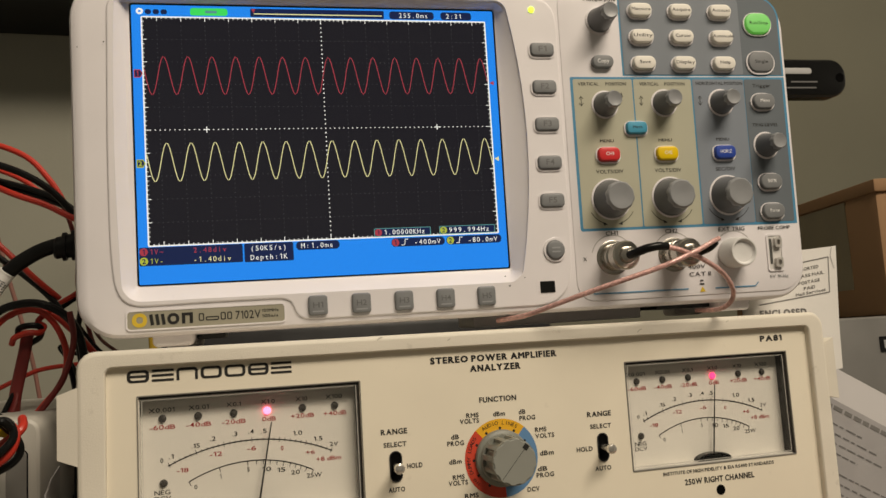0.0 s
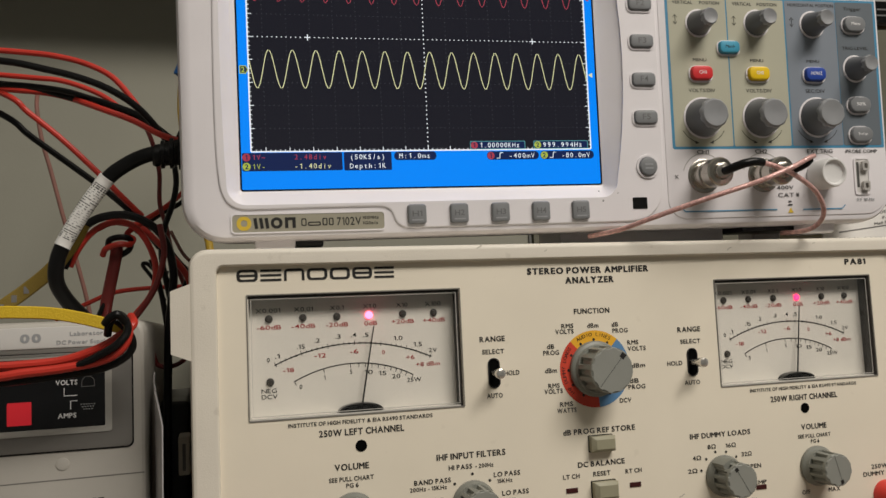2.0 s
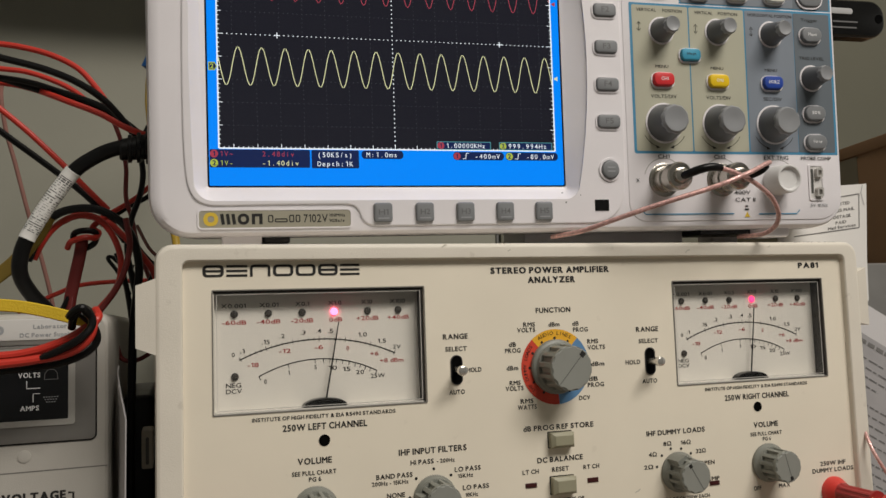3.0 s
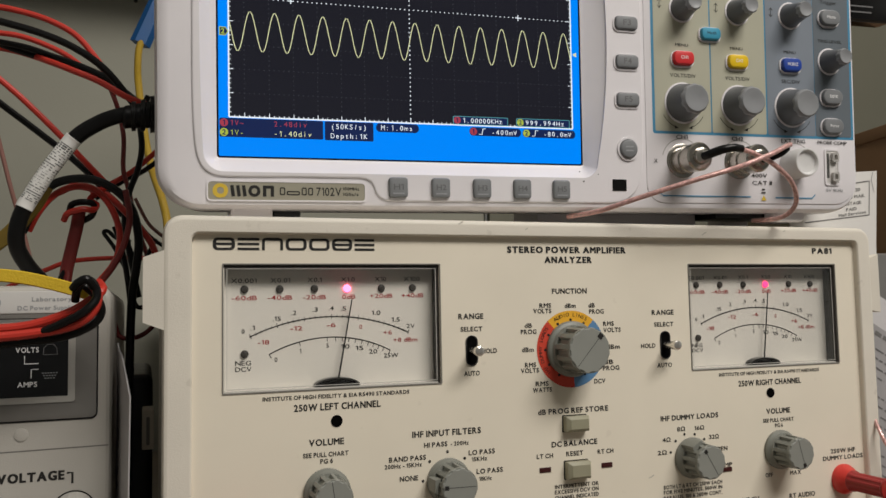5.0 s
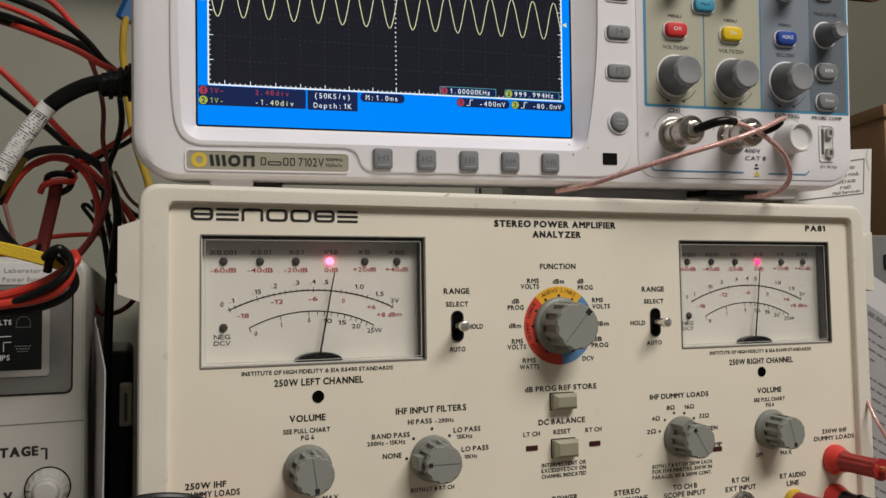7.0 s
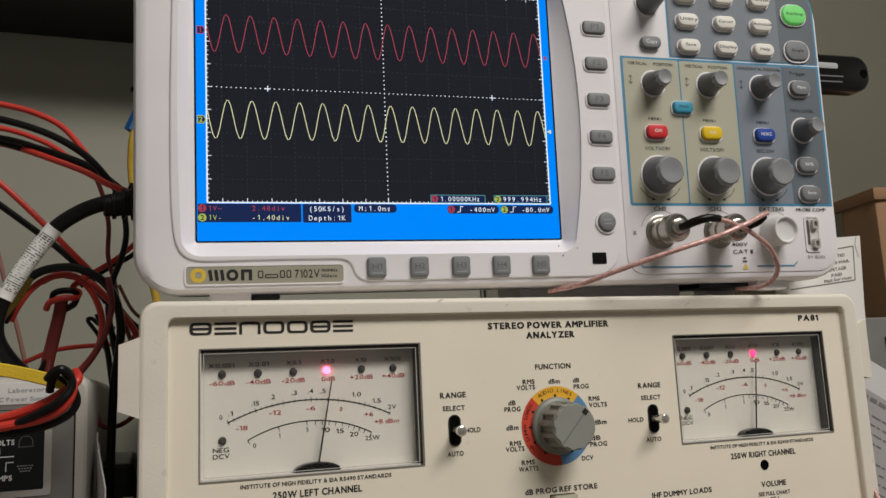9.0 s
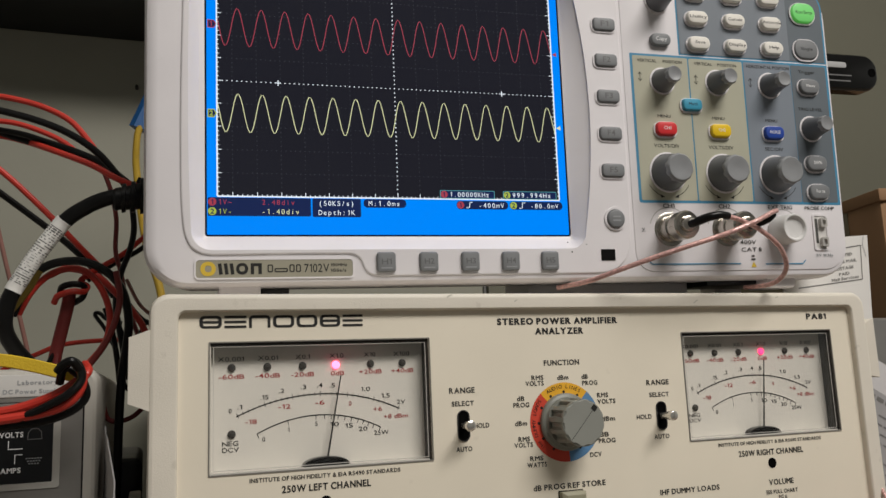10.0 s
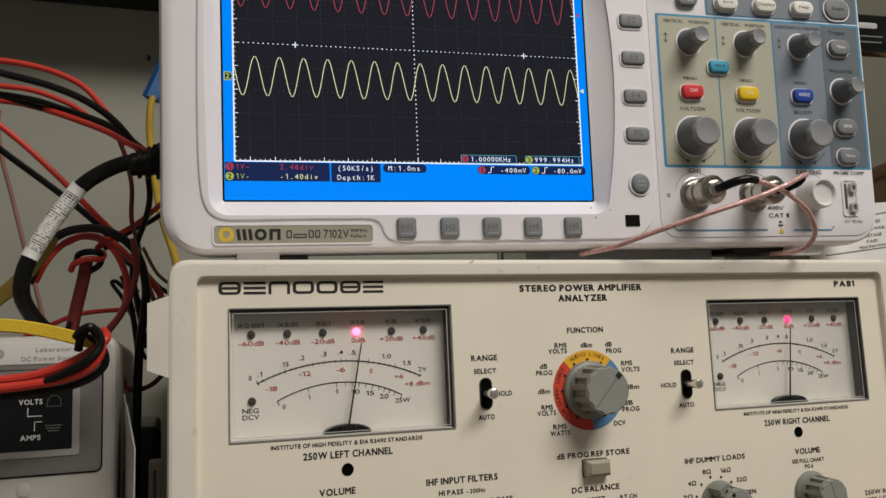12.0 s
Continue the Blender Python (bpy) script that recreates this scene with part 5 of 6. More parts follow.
    # connectors
    # flat grey arcs paint the shade of the ridges round the sockets
    for cx in (211.8, 243.0):
        part("socket_ridge_shade", strip(bmesh.new(), [(cx + 10.6 * math.sin(radians(a)), 1.8 + 10.6 * math.cos(radians(a))) for a in np.linspace(-75, 60, 16)], 0.5, -0.5), "ridge_shade", ob, smooth=0)
        coax_plug(ob, cx, 1.8)
    part("socket_ridge_shade", strip(bmesh.new(), [(274.8 + 10.6 * math.sin(radians(a)), 1.4 + 10.6 * math.cos(radians(a))) for a in np.linspace(-75, 60, 16)], 0.5, -0.5), "ridge_shade", ob, smooth=0)
    part("dust_cap", lathe(bmesh.new(), 273.4, 1.2, [(7.2, -0.5), (7.4, -2), (7.0, -10.6), (6.5, -11.6), (5.9, -11.6), (5.4, -11.0), (5.0, -10.2), (3.0, -9.9), (1.0, -9.9)], 40), "cap", ob, "milky white plastic dust cap")
    tr = part("calibrator_recess", slab(bmesh.new(), 293.2, 300.4, -7.8, 8.8, 1.0, -0.58, 0), "trough", ob, smooth=0)
    part("recess_rim", ring(bmesh.new(), (292.4, 301.2, -8.7, 9.7), (293.2, 300.4, -7.8, 8.8), -0.95, -0.4, 1.4, 1.0), "white", tr)
    for z in (5.4, -4.4):
        part("test_hook", ring(bmesh.new(), (296.2, 299.9, z - 2.3, z + 2.3), (297.1, 299.0, z - 1.3, z + 1.3), -2.4, -0.6, 0.8, 0.6), "tab", tr)
    # dark strip paints in the shade along the recess's left side
    part("recess_shade", slab(bmesh.new(), 293.9, 295.3, -5.0, 7.4, 0.3, -0.7, -0.4), "groove_dark", tr, smooth=0)
    # badge with the maker's mark as plain shapes
    bd = part("badge", slab(bmesh.new(), -4.4, 59.4, -18.6, -11.3, 1.4, -0.3, 0.2), "badge", ob, "olive-grey badge strip", 0)
    part("badge_rim", ring(bmesh.new(), (-5.0, 60.0, -19.2, -10.7), (-4.4, 59.4, -18.6, -11.3), -0.5, 0.1, 1.8, 1.4), "white", bd)
    part("emblem", ring(bmesh.new(), (-2.6, 3.4, -17.8, -12.0), (-0.9, 1.8, -16.2, -13.5), -0.42, -0.2, 2.7, 1.2), "badge_yellow", bd, smooth=0)
    bm = bmesh.new()
    for k in (0, 2.3, 4.6):
        strip(bm, [(4.9 + k, -12.7), (5.5 + k, -17.2)], 1.35, -0.42)
    part("emblem", bm, "ink", bd, smooth=0)
    part("emblem", ring(bmesh.new(), (11.4, 16.2, -17.3, -12.6), (12.7, 14.9, -16.1, -13.8), -0.42, -0.2, 2.2, 1.0), "ink", bd, smooth=0)
    bm = bmesh.new()
    for k in (17.9, 21.0):
        strip(bm, [(k, -12.8), (k, -17.2)], 1.35, -0.42)
    strip(bm, [(17.3, -13.3), (21.6, -13.3)], 1.2, -0.43)
    part("emblem", bm, "ink", bd, smooth=0)
    bm = bmesh.new()
    for a, b, h in ((24.0, 26.2, 3.2), (26.8, 32.2, 1.7), (32.9, 35.0, 3.2), (35.6, 37.6, 3.2)):
        ring(bm, (a, b, -14.9 - 1.6, -14.9 - 1.6 + h), (a + 0.45, b - 0.45, -14.9 - 1.15, -14.9 - 2.05 + h), -0.42, -0.2, 0.6, 0.3)
    part("emblem", bm, "ink", bd, smooth=0)
    lettering(bd, "7102V", 39.0, 49.4, -14.9, 3.4, "ink", -0.36, 0.12)
    lettering(bd, "100MHz", 50.0, 57.0, -13.6, 1.2, "ink", -0.36)
    lettering(bd, "1GSa/s", 50.0, 56.6, -15.9, 1.2, "ink", -0.36)
    scope_letters(ob)
    # feet
    for cx in (13.0, 276.0):
        part("foot", slab(bmesh.new(), cx - 8.5, cx + 8.5, -26.6, -20.5, (1, 1, 2.4, 2.4), 5, 22, 1.5), "white", ob, "white front foot")
        part("foot", slab(bmesh.new(), cx - 8.5, cx + 8.5, -28.4, -14, (1, 1, 2.4, 2.4), 50, 64, 1.5), "white", ob)
    for a, b, zz in ((22, 34, -24.4), (239, 290, -24.2)):
        part("tilt_bar", box(bmesh.new(), a, b, 14, 40, zz, zz + 4, 0.8), "black", ob)
    # added white strip standing in for the lit wall seen through the gap
    part("gap_filler", slab(bmesh.new(), 150, 238, -27.6, -18, 1.0, 30, 62, 0.8), "white", ob)
    rnd = random.Random(9)
    for sx, sz in ((-10.4, 103.0), (158.5, -4.4), (167.8, -5.4), (160.4, -8.8), (-21, 101)):
        part("speck", disc(bmesh.new(), sx, sz, rnd.uniform(0.25, 0.45), -0.88 if sx > -14 else -0.05, 8), "ink_grey", ob, smooth=0)
    return ob


M["tab"] = material("tinned_tab", (0.62, 0.60, 0.57), 0.42, metal=0.5, vary=0.05)
M["scr_edge"] = material("screen_black_edge", (0.006, 0.006, 0.012), 0.2, vary=0)
oscilloscope()


def scope_cables():
    """Black boots and pink coaxial pigtails from both inputs, tucked under the oscilloscope."""
    ob = thing("probe_cable", "pink coaxial pigtail with a black boot on the first input", "cable")
    ob.matrix_basis = SCOPE
    part("boot", tube(bmesh.new(), [(211.8, -17.0, 1.6), (213.4, -21, 2.2), (217, -25, 3.6), (222, -26, 4.4), (227, -25, 4.2)], 2.1, 12, taper=1.8), "cable_black", ob)
    part("wire", tube(bmesh.new(), [(226, -25, 4.2), (233, -25, 2.4), (244, -24, -2.0), (256, -20.5, -9.0), (263.5, -15, -16.6), (265.5, -9, -22), (263, -2, -25.4), (259, 12, -25.6)], 1.15, 12), "copper", ob, "pink braided wire")
    ob = thing("probe_cable", "pink coaxial pigtail crossing in front of the inputs", "cable")
    ob.matrix_basis = SCOPE
    part("boot", tube(bmesh.new(), [(243.0, -17.0, 1.0), (245, -22, 1.6), (247.5, -25.5, 3.0), (250.5, -25.6, 5.2)], 2.1, 12, taper=1.7), "cable_black", ob)
    part("wire", tube(bmesh.new(), [(251.6, -26.6, 6.6), (248, -28, 5.4), (243, -29, 3.2), (236, -30.4, 0.4), (222, -30, -4.6), (205, -26, -9.6), (190, -20, -14.2), (176, -12, -19.0), (166, -4, -22.6), (156, 8, -24.4)], 1.15, 12), "copper", ob, "pink braided wire")


scope_cables()


# ---- the bench power supply ----
def power_supply():
    ob = thing("power_supply", "grey bench power supply with a red lit display and round knobs", "power supply", (0, 35, 832))
    x0, x1, z1 = -335.0, -197.6, 161.6
    bm = bmesh.new()
    loft(bm, [rr(x0, x1, 8, z1, 6, 240), rr(x0, x1, 8, z1, 6, 3), rr(x0 + 0.8, x1 - 0.8, 8.8, z1 - 0.8, 5.4, 0.8), rr(x0 + 2, x1 - 2, 10, z1 - 2, 4.5, 0)])
    part("case", bm, "psu", ob)
    part("name_strip", slab(bmesh.new(), x0 + 6, -208.0, 150.6, 159.4, 1.0, -0.4, 0.3, 0.3), "psu_top", ob, "pale silver name strip")
    lettering(ob, "Laboratory", -227.0, -212.6, 156.2, 1.6, "ink_pale", -0.5)
    lettering(ob, "DC Power Supply", -232.0, -212.0, 152.8, 1.6, "ink_pale", -0.5)
    lettering(ob, "00", -245.5, -238.0, 155.0, 3.2, "ink_pale", -0.5, 0.3)
    part("strip_gap", slab(bmesh.new(), x0 + 6, -206.5, 148.8, 150.4, 0.3, -0.25, 0.3), "psu_dark", ob, smooth=0)
    part("seam", slab(bmesh.new(), x0 + 5, -202.6, 108.4, 148.6, 2.6, -0.3, 0.3), "window", ob, smooth=0)
    sur = part("display_surround", slab(bmesh.new(), x0 + 5.4, -203.2, 109.0, 148.4, 2.2, -0.5, 0.3, 0.2), "psu_dark", ob, "warm grey display surround")
    part("display_window", slab(bmesh.new(), x0 + 16, -213.6, 118.0, 146.4, 0.6, -0.7, 0.3), "window", sur, "black glossy display window", 0)
    part("window_rim", ring(bmesh.new(), (x0 + 14, -211.0, 115.6, 147.2), (x0 + 16, -213.6, 118.0, 146.4), -0.9, 0.1, 1.2, 0.6), "psu_rim", sur)
    lettering(sur, "VOLTS", -232.4, -224.2, 136.4, 1.9, "ink_white", -0.8)
    lettering(sur, "AMPS", -231.6, -224.6, 123.0, 1.9, "ink_white", -0.8)
    for pts in ([(-229.2, 134.2), (-229.2, 131.0), (-224.2, 131.0)], [(-226.8, 125.4), (-226.8, 128.8), (-224.2, 128.8)]):
        part("guide_line", strip(bmesh.new(), pts, 0.35, -0.8), "ink_white", sur, smooth=0)
    bm = bmesh.new()
    strip(bm, [(-222.6, 134.6), (-222.4, 137.0), (-221.2, 138.4), (-219.0, 138.4), (-217.8, 137.0), (-217.6, 134.6)], 0.3, -0.8)
    strip(bm, [(-222.8, 134.4), (-217.4, 134.4)], 0.3, -0.8)
    part("voltage_symbol", bm, "ink_grey", sur, smooth=0)
    for i in range(3):
        bm = bmesh.new()
        for k in range(6 - i):
            strip(bm, [(-223.0 + 0.5 * i + k, 127.2 - i * 1.0), (-222.4 + 0.5 * i + k, 127.2 - i * 1.0)], 0.4, -0.8)
        part("current_symbol", bm, "ink_pale", sur, smooth=0)
    for k in range(4):
        a = -241.4 - 17 * k
        part("display_digit", slab(bmesh.new(), a - 9, a, 120.2, 129.4, 0.3, -0.85, -0.5), "digit", sur, "lit red display block", 0)
    # lower half
    part("parting_line", strip(bmesh.new(), [(x0 + 2, 96.6), (-198.6, 97.6)], 0.5, -0.06), "psu_dark", ob, smooth=0)
    part("screw_plug", lathe(bmesh.new(), -230.0, 103.6, [(2.6, 0.1), (2.5, -0.3), (1.6, -0.5)], 24), "psu", ob)
    lettering(ob, "VOLTAGE", -238.0, -214.6, 87.2, 3.3, "ink", -0.1, 0.42)
    for pts in ([(-241.8, 82.0), (-241.8, 86.8), (-239.4, 86.9)], [(-213.6, 87.8), (-211.6, 87.8), (-211.6, 83.6)]):
        part("bracket_line", strip(bmesh.new(), pts, 0.85, -0.1), "ink", ob, smooth=0)
    lettering(ob, "C.V.", -231.0, -221.8, 70.8, 2.9, "ink", -0.1, 0.40)
    for kx in (-211.0, -239.6):
        part("knob_gap", lathe(bmesh.new(), kx, 72.6, [(8.3, 0.1), (8.2, -0.3), (7.4, -0.35)], 36), "hole", ob)
        k = part("knob", lathe(bmesh.new(), kx, 72.6, [(7.8, -0.2), (7.6, -2), (6.6, -5.5), (6.0, -6.2), (5.2, -6.4), (4.7, -6.9), (4.4, -9.6), (3.6, -10.4), (2.0, -10.6)], 64, 16, 0.3, (-5.6, -1.0)), "psu_knob", ob, "pale grey round knob")
        part("pointer_line", strip(bmesh.new(), [(kx - 7.2, 73.2), (kx - 5.4, 73.2)], 0.4, -6.4), "ink", k, smooth=0)
    for kx in (-212, -321):
        for ky in (20, 215):
            part("rubber_foot", box(bmesh.new(), kx - 9, kx + 9, ky - 9, ky + 9, 0, 9, 1.5), "black", ob)
    return ob


M["psu_rim"] = material("grey_window_rim", (0.40, 0.39, 0.36), 0.45, vary=0.03)
power_supply()


# ---- cords and leads beside the instruments ----
def cable(points, r, mat, label, name="cable", **kw):
    return tagged(part(name, tube(bmesh.new(), points, r * 0.8, **kw), mat), label, "cable")


def power_cord():
    ob = thing("mains_cable", "thick black power cord with a white printed label into the oscilloscope", "power cord", (0, 0, 0))
    pts = [(-186, 50, 1069), (-196, 50, 1067), (-205, 51, 1063), (-214, 52, 1056), (-224, 53, 1042), (-231.5, 54, 1029), (-235, 55, 1020), (-235.5, 57, 1011), (-232, 62, 1003), (-226, 70, 995), (-219, 80, 985), (-214, 95, 960), (-212, 130, 900), (-212, 150, 842)]
    part("cord", tube(bmesh.new(), pts, 3.35, 14), "cable_black", ob)
    bm = bmesh.new()
    prof = [(-166, 6.2), (-181, 6.2), (-181.2, 8.0), (-183.4, 8.0), (-183.6, 5.8), (-185.4, 5.8), (-185.6, 6.9), (-187.2, 6.9), (-187.4, 5.4), (-189.2, 5.4), (-189.4, 6.4), (-191.0, 6.4), (-191.2, 5.0), (-193.6, 5.0), (-194.6, 4.2)]
    loft(bm, [[(x, 50 + r * math.cos(a), 1068.6 + (x + 181) * 0.17 + r * math.sin(a)) for a in np.linspace(0, 2 * math.pi, 20, endpoint=False)] for x, r in prof])
    part("strain_relief", bm, "cable_black", ob, "ribbed black strain relief")
    sleeve = part("label_sleeve", tube(bmesh.new(), [(-213.8, 51.4, 1056.6), (-215.6, 51.9, 1054.3), (-224, 53, 1042), (-231.3, 54, 1029.4), (-232.8, 54, 1026.4)], 3.6, 16), "label", ob, "white label sleeve with dark printed bars")
    path = smooth_path([(-213.8, 51.4, 1056.6), (-215.6, 51.9, 1054.3), (-224, 53, 1042), (-231.3, 54, 1029.4), (-232.8, 54, 1026.4)], 14)
    rnd = random.Random(3)
    for i in range(16, len(path) - 15):
        way = (path[i + 1] - path[i - 1]).normalized()
        solid = rnd.random() < 0.35
        w = rnd.choice((0.2, 0.34)) if solid else rnd.choice((0.08, 0.13, 0.18))
        side = way.cross(Vector((0, 1, 0))).normalized()
        up = side.cross(way)
        bm = bmesh.new()
        a = rnd.uniform(0, 0.5)
        while a < 6.0:
            b = min(a + (rnd.uniform(1.5, 3.5) if solid else rnd.uniform(0.1, 0.7)), 6.2)
            arc = [a + (b - a) * k / 5 for k in range(6)]
            loft(bm, [[path[i] + way * s * w + 3.66 * (math.cos(q) * side + math.sin(q) * up) for q in arc] for s in (-1, 1)], False, False, False)
            a = b + (rnd.uniform(0.4, 1.4) if solid else rnd.uniform(0.05, 0.5))
        part("printed_bar", bm, "ink_grey", sleeve, smooth=0)
    return ob


power_cord()
cable([(-300, 140, 1128), (-268, 120, 1111), (-259, 120, 1103), (-244, 120, 1090), (-228, 120, 1074), (-216, 122, 1061), (-205, 130, 1050)], 1.9, "cable_red", "red test lead hanging behind the power cord")
cable([(-300, 140, 1120), (-270, 130, 1102), (-260, 130, 1093), (-237, 130, 1075), (-221, 130, 1062), (-208, 128, 1049), (-196, 120, 1032)], 2.1, "cable_black", "black test lead hanging behind the power cord")
cable([(-300, 112, 1128), (-267, 110, 1126), (-250, 110, 1123), (-233, 110, 1119), (-218, 110, 1113), (-205, 110, 1104), (-194, 110, 1091), (-184, 112, 1078)], 2.3, "cable_black", "thick black lead sagging behind the oscilloscope")
cable([(-300, 125, 1117), (-268, 120, 1117), (-244, 120, 1115), (-229, 120, 1111), (-216, 120, 1107), (-204, 120, 1102), (-194, 118, 1094), (-182, 118, 1084)], 2.0, "cable_black", "black lead sagging behind the oscilloscope")
cable([(-300, 127, 1121), (-262, 123, 1117.5), (-244, 123, 1113), (-229, 122, 1108.5), (-214, 122, 1104), (-200, 122, 1098)], 1.8, "cable_black", "black lead twisted with its neighbour")
cable([(-300, 132, 1127), (-258, 130, 1124), (-245, 130, 1123), (-232, 130, 1119), (-222, 130, 1114), (-212, 130, 1106), (-198, 128, 1097)], 1.8, "cable_red", "red lead among the sagging leads")
cable([(-300, 130, 1139), (-262, 130, 1137.5), (-246, 130, 1136), (-232, 130, 1132.5), (-219.5, 130, 1126), (-210, 130, 1115), (-204.5, 130, 1106), (-200, 130, 1096)], 2.0, "cable_red", "bright red lead arching above the black leads")
cable([(-300, 140, 1122), (-272, 136, 1119), (-252, 132, 1116.5), (-240, 126, 1112.5), (-230, 114, 1106.5), (-221, 106, 1101.5), (-207, 105, 1096), (-194, 105, 1089), (-180, 108, 1085)], 2.0, "cable_red", "red lead running in behind the oscilloscope")
cable([(-205, 130, 1104), (-203, 130, 1100), (-199, 130, 1089), (-196, 130, 1074), (-196, 130, 1057), (-193, 130, 1045), (-190, 130, 1030), (-184, 130, 1012)], 1.5, "cable_dark_red", "dark red lead hanging straight down")
cable([(-184, 120, 1094), (-188, 120, 1083), (-187, 120, 1067), (-189, 120, 1055), (-193, 120, 1043), (-195, 120, 1029), (-193, 120, 1015), (-188, 120, 990)], 1.9, "cable_black", "black lead hanging straight down")
cable([(-160, 142, 1083), (-172, 140, 1076), (-189, 140, 1060), (-200, 140, 1052), (-212, 138, 1045)], 1.7, "cable_red", "red lead coming out behind the oscilloscope")
cable([(-160, 147, 1078), (-172, 145, 1070), (-186, 145, 1059), (-195, 145, 1054), (-210, 143, 1043)], 1.7, "cable_black", "black lead coming out behind the oscilloscope")
cable([(-238, 92, 1020), (-233, 90, 1032), (-229, 90, 1039), (-221, 90, 1044), (-209, 90, 1045), (-198, 90, 1040), (-191, 90, 1031), (-188, 90, 1017), (-189, 92, 1004), (-191, 95, 986), (-192, 96, 940), (-193, 96, 850)], 2.5, "cable_black", "black lead looping over the power supply")
cable([(-236, 97, 1021), (-232, 95, 1029), (-227, 95, 1036), (-220, 95, 1041), (-210, 95, 1042), (-202, 95, 1035), (-197, 95, 1023), (-197, 95, 1012), (-200, 93, 1004), (-207, 90, 995), (-214, 90, 986)], 1.9, "cable_red", "red lead looping over the power supply")
cable([(-224, 102, 1040), (-216, 100, 1043), (-204, 100, 1040), (-196, 100, 1033), (-188, 100, 1024), (-181, 100, 1013), (-178, 100, 996)], 2.0, "cable_red", "red lead bending down beside the analyzer")
cable([(-207, 85, 993), (-199, 85, 1004), (-194.5, 85, 1014), (-192, 86, 1027), (-194, 88, 1040)], 1.8, "cable_dark_red", "dark red lead rising from the power supply")
cable([(-200, 102, 985), (-198, 100, 975), (-196, 100, 971), (-191, 100, 970), (-184, 100, 973), (-176, 100, 982)], 1.4, "cable_dark_red", "dark red lead sagging beside the analyzer")
cable([(-260, 205, 998), (-252, 202, 1002), (-239, 200, 1008), (-226, 200, 1013), (-205, 200, 1015), (-179, 200, 1015), (-150, 200, 1012)], 1.7, "cable_red", "thin red lead stretched behind the others")
cable([(-199, 100, 1024), (-197, 100, 1018), (-194, 100, 1005), (-191.5, 101, 986), (-191, 102, 970), (-192, 104, 948), (-193, 110, 850)], 1.7, "cable_black", "black lead dropping into the gap beside the analyzer")
cable([(-194, 120, 1020), (-190, 120, 1006), (-191, 120, 992), (-188, 120, 985), (-183, 120, 989), (-185, 120, 1006), (-180, 120, 1020)], 1.4, "cable_black", "thin black lead in a narrow loop")
cable([(-194, 130, 1004), (-200, 130, 1016), (-205, 130, 1023.4), (-203, 130, 1024.4), (-199, 130, 1021), (-192, 130, 1019)], 1.3, "cable_black", "thin black lead with a sharp kink")
cable([(-190, 116, 1040), (-184, 116, 1028), (-178, 116, 1022), (-172, 116, 1018)], 1.1, "cable_brown", "thin brown lead under the oscilloscope")
cable([(-193, 112, 1034), (-186, 112, 1024), (-180, 112, 1018), (-170, 112, 1012)], 1.2, "cable_black", "thin black lead under the oscilloscope")
cable([(-310, 430, 1200), (-309, 420, 1183), (-305, 420, 1155), (-298, 420, 1128), (-288, 420, 1087), (-278, 420, 1050), (-268, 420, 1005), (-262, 420, 950), (-260, 420, 836)], 2.2, "cable_brown", "thin brown lead hanging near the wall")


def knotted_lead():
    ob = thing("knotted_lead", "dark red lead bundle tied with a red and black knot", "cable")
    part("sleeve", tube(bmesh.new(), [(-214.5, 98, 1032), (-215.5, 98, 1024), (-217.5, 98, 1014), (-220, 98, 1001), (-221, 98, 990)], 2.9, 12, flat=0.6), "cable_dark_red", ob)
    part("knot", tube(bmesh.new(), [(-221, 95, 1026), (-219, 92, 1029), (-213, 91, 1031), (-208.5, 93, 1031), (-207, 97, 1034), (-210, 99, 1037), (-203, 99, 1043)], 1.45, 10), "cable_red", ob)
    part("knot", tube(bmesh.new(), [(-219, 99, 1030), (-217.5, 94, 1033.5), (-212, 92, 1034.5), (-208, 94, 1033.4), (-209, 98, 1029), (-214, 101, 1026)], 1.5, 10), "cable_black", ob)
    part("tail", tube(bmesh.new(), [(-220, 98, 1004), (-222.5, 96, 998), (-225, 94, 992)], 1.2, 8), "cable_black", ob)
    part("tail", tube(bmesh.new(), [(-219, 98, 1004), (-219.5, 96, 998), (-221, 94, 992)], 1.2, 8), "cable_dark_red", ob)


knotted_lead()


def strap(points, half, thick, mat, label, marks=0):
    """A flat woven band through the points, standing on edge."""
    path = smooth_path(points, 8)
    bm = bmesh.new()
    loops = []
    for i, p in enumerate(path):
        way = (path[min(i + 1, len(path) - 1)] - path[max(i - 1, 0)]).normalized()
        up = Vector((0, 1, 0)).cross(way).normalized()
        loops.append([p + up * a * half + Vector((0, b * thick, 0)) for a, b in ((-1, -0.6), (-0.85, -1), (0.85, -1), (1, -0.6), (1, 0.6), (0.85, 1), (-0.85, 1), (-1, 0.6))])
    loft(bm, loops)
    ob = tagged(part("cable_strap", bm, mat), label, "strap")
    for k in range(marks):
        p = path[6 + k * 5]
        bm = bmesh.new()
        box(bm, p.x - 1.0, p.x + 1.2, p.y - thick - 0.12, p.y - thick + 0.2, p.z - 1.6, p.z + 1.6)
        part("printed_mark", bm, "print_grey", ob, smooth=0)
    return ob


strap([(-275, 14, 996.4), (-252, 15, 997.4), (-242, 15, 997.2), (-230, 15, 996.2), (-219, 14, 993.8), (-205, 12, 989.6)], 2.4, 1.2, "strap", "bright yellow band lying across the power supply")
strap([(-268, 76, 996), (-259, 75, 1003), (-251, 75, 1009), (-240, 72, 1018), (-231, 69, 1029), (-226, 67, 1038)], 3.2, 0.9, "strap_dull", "dull yellow printed band behind the power cord", 3)
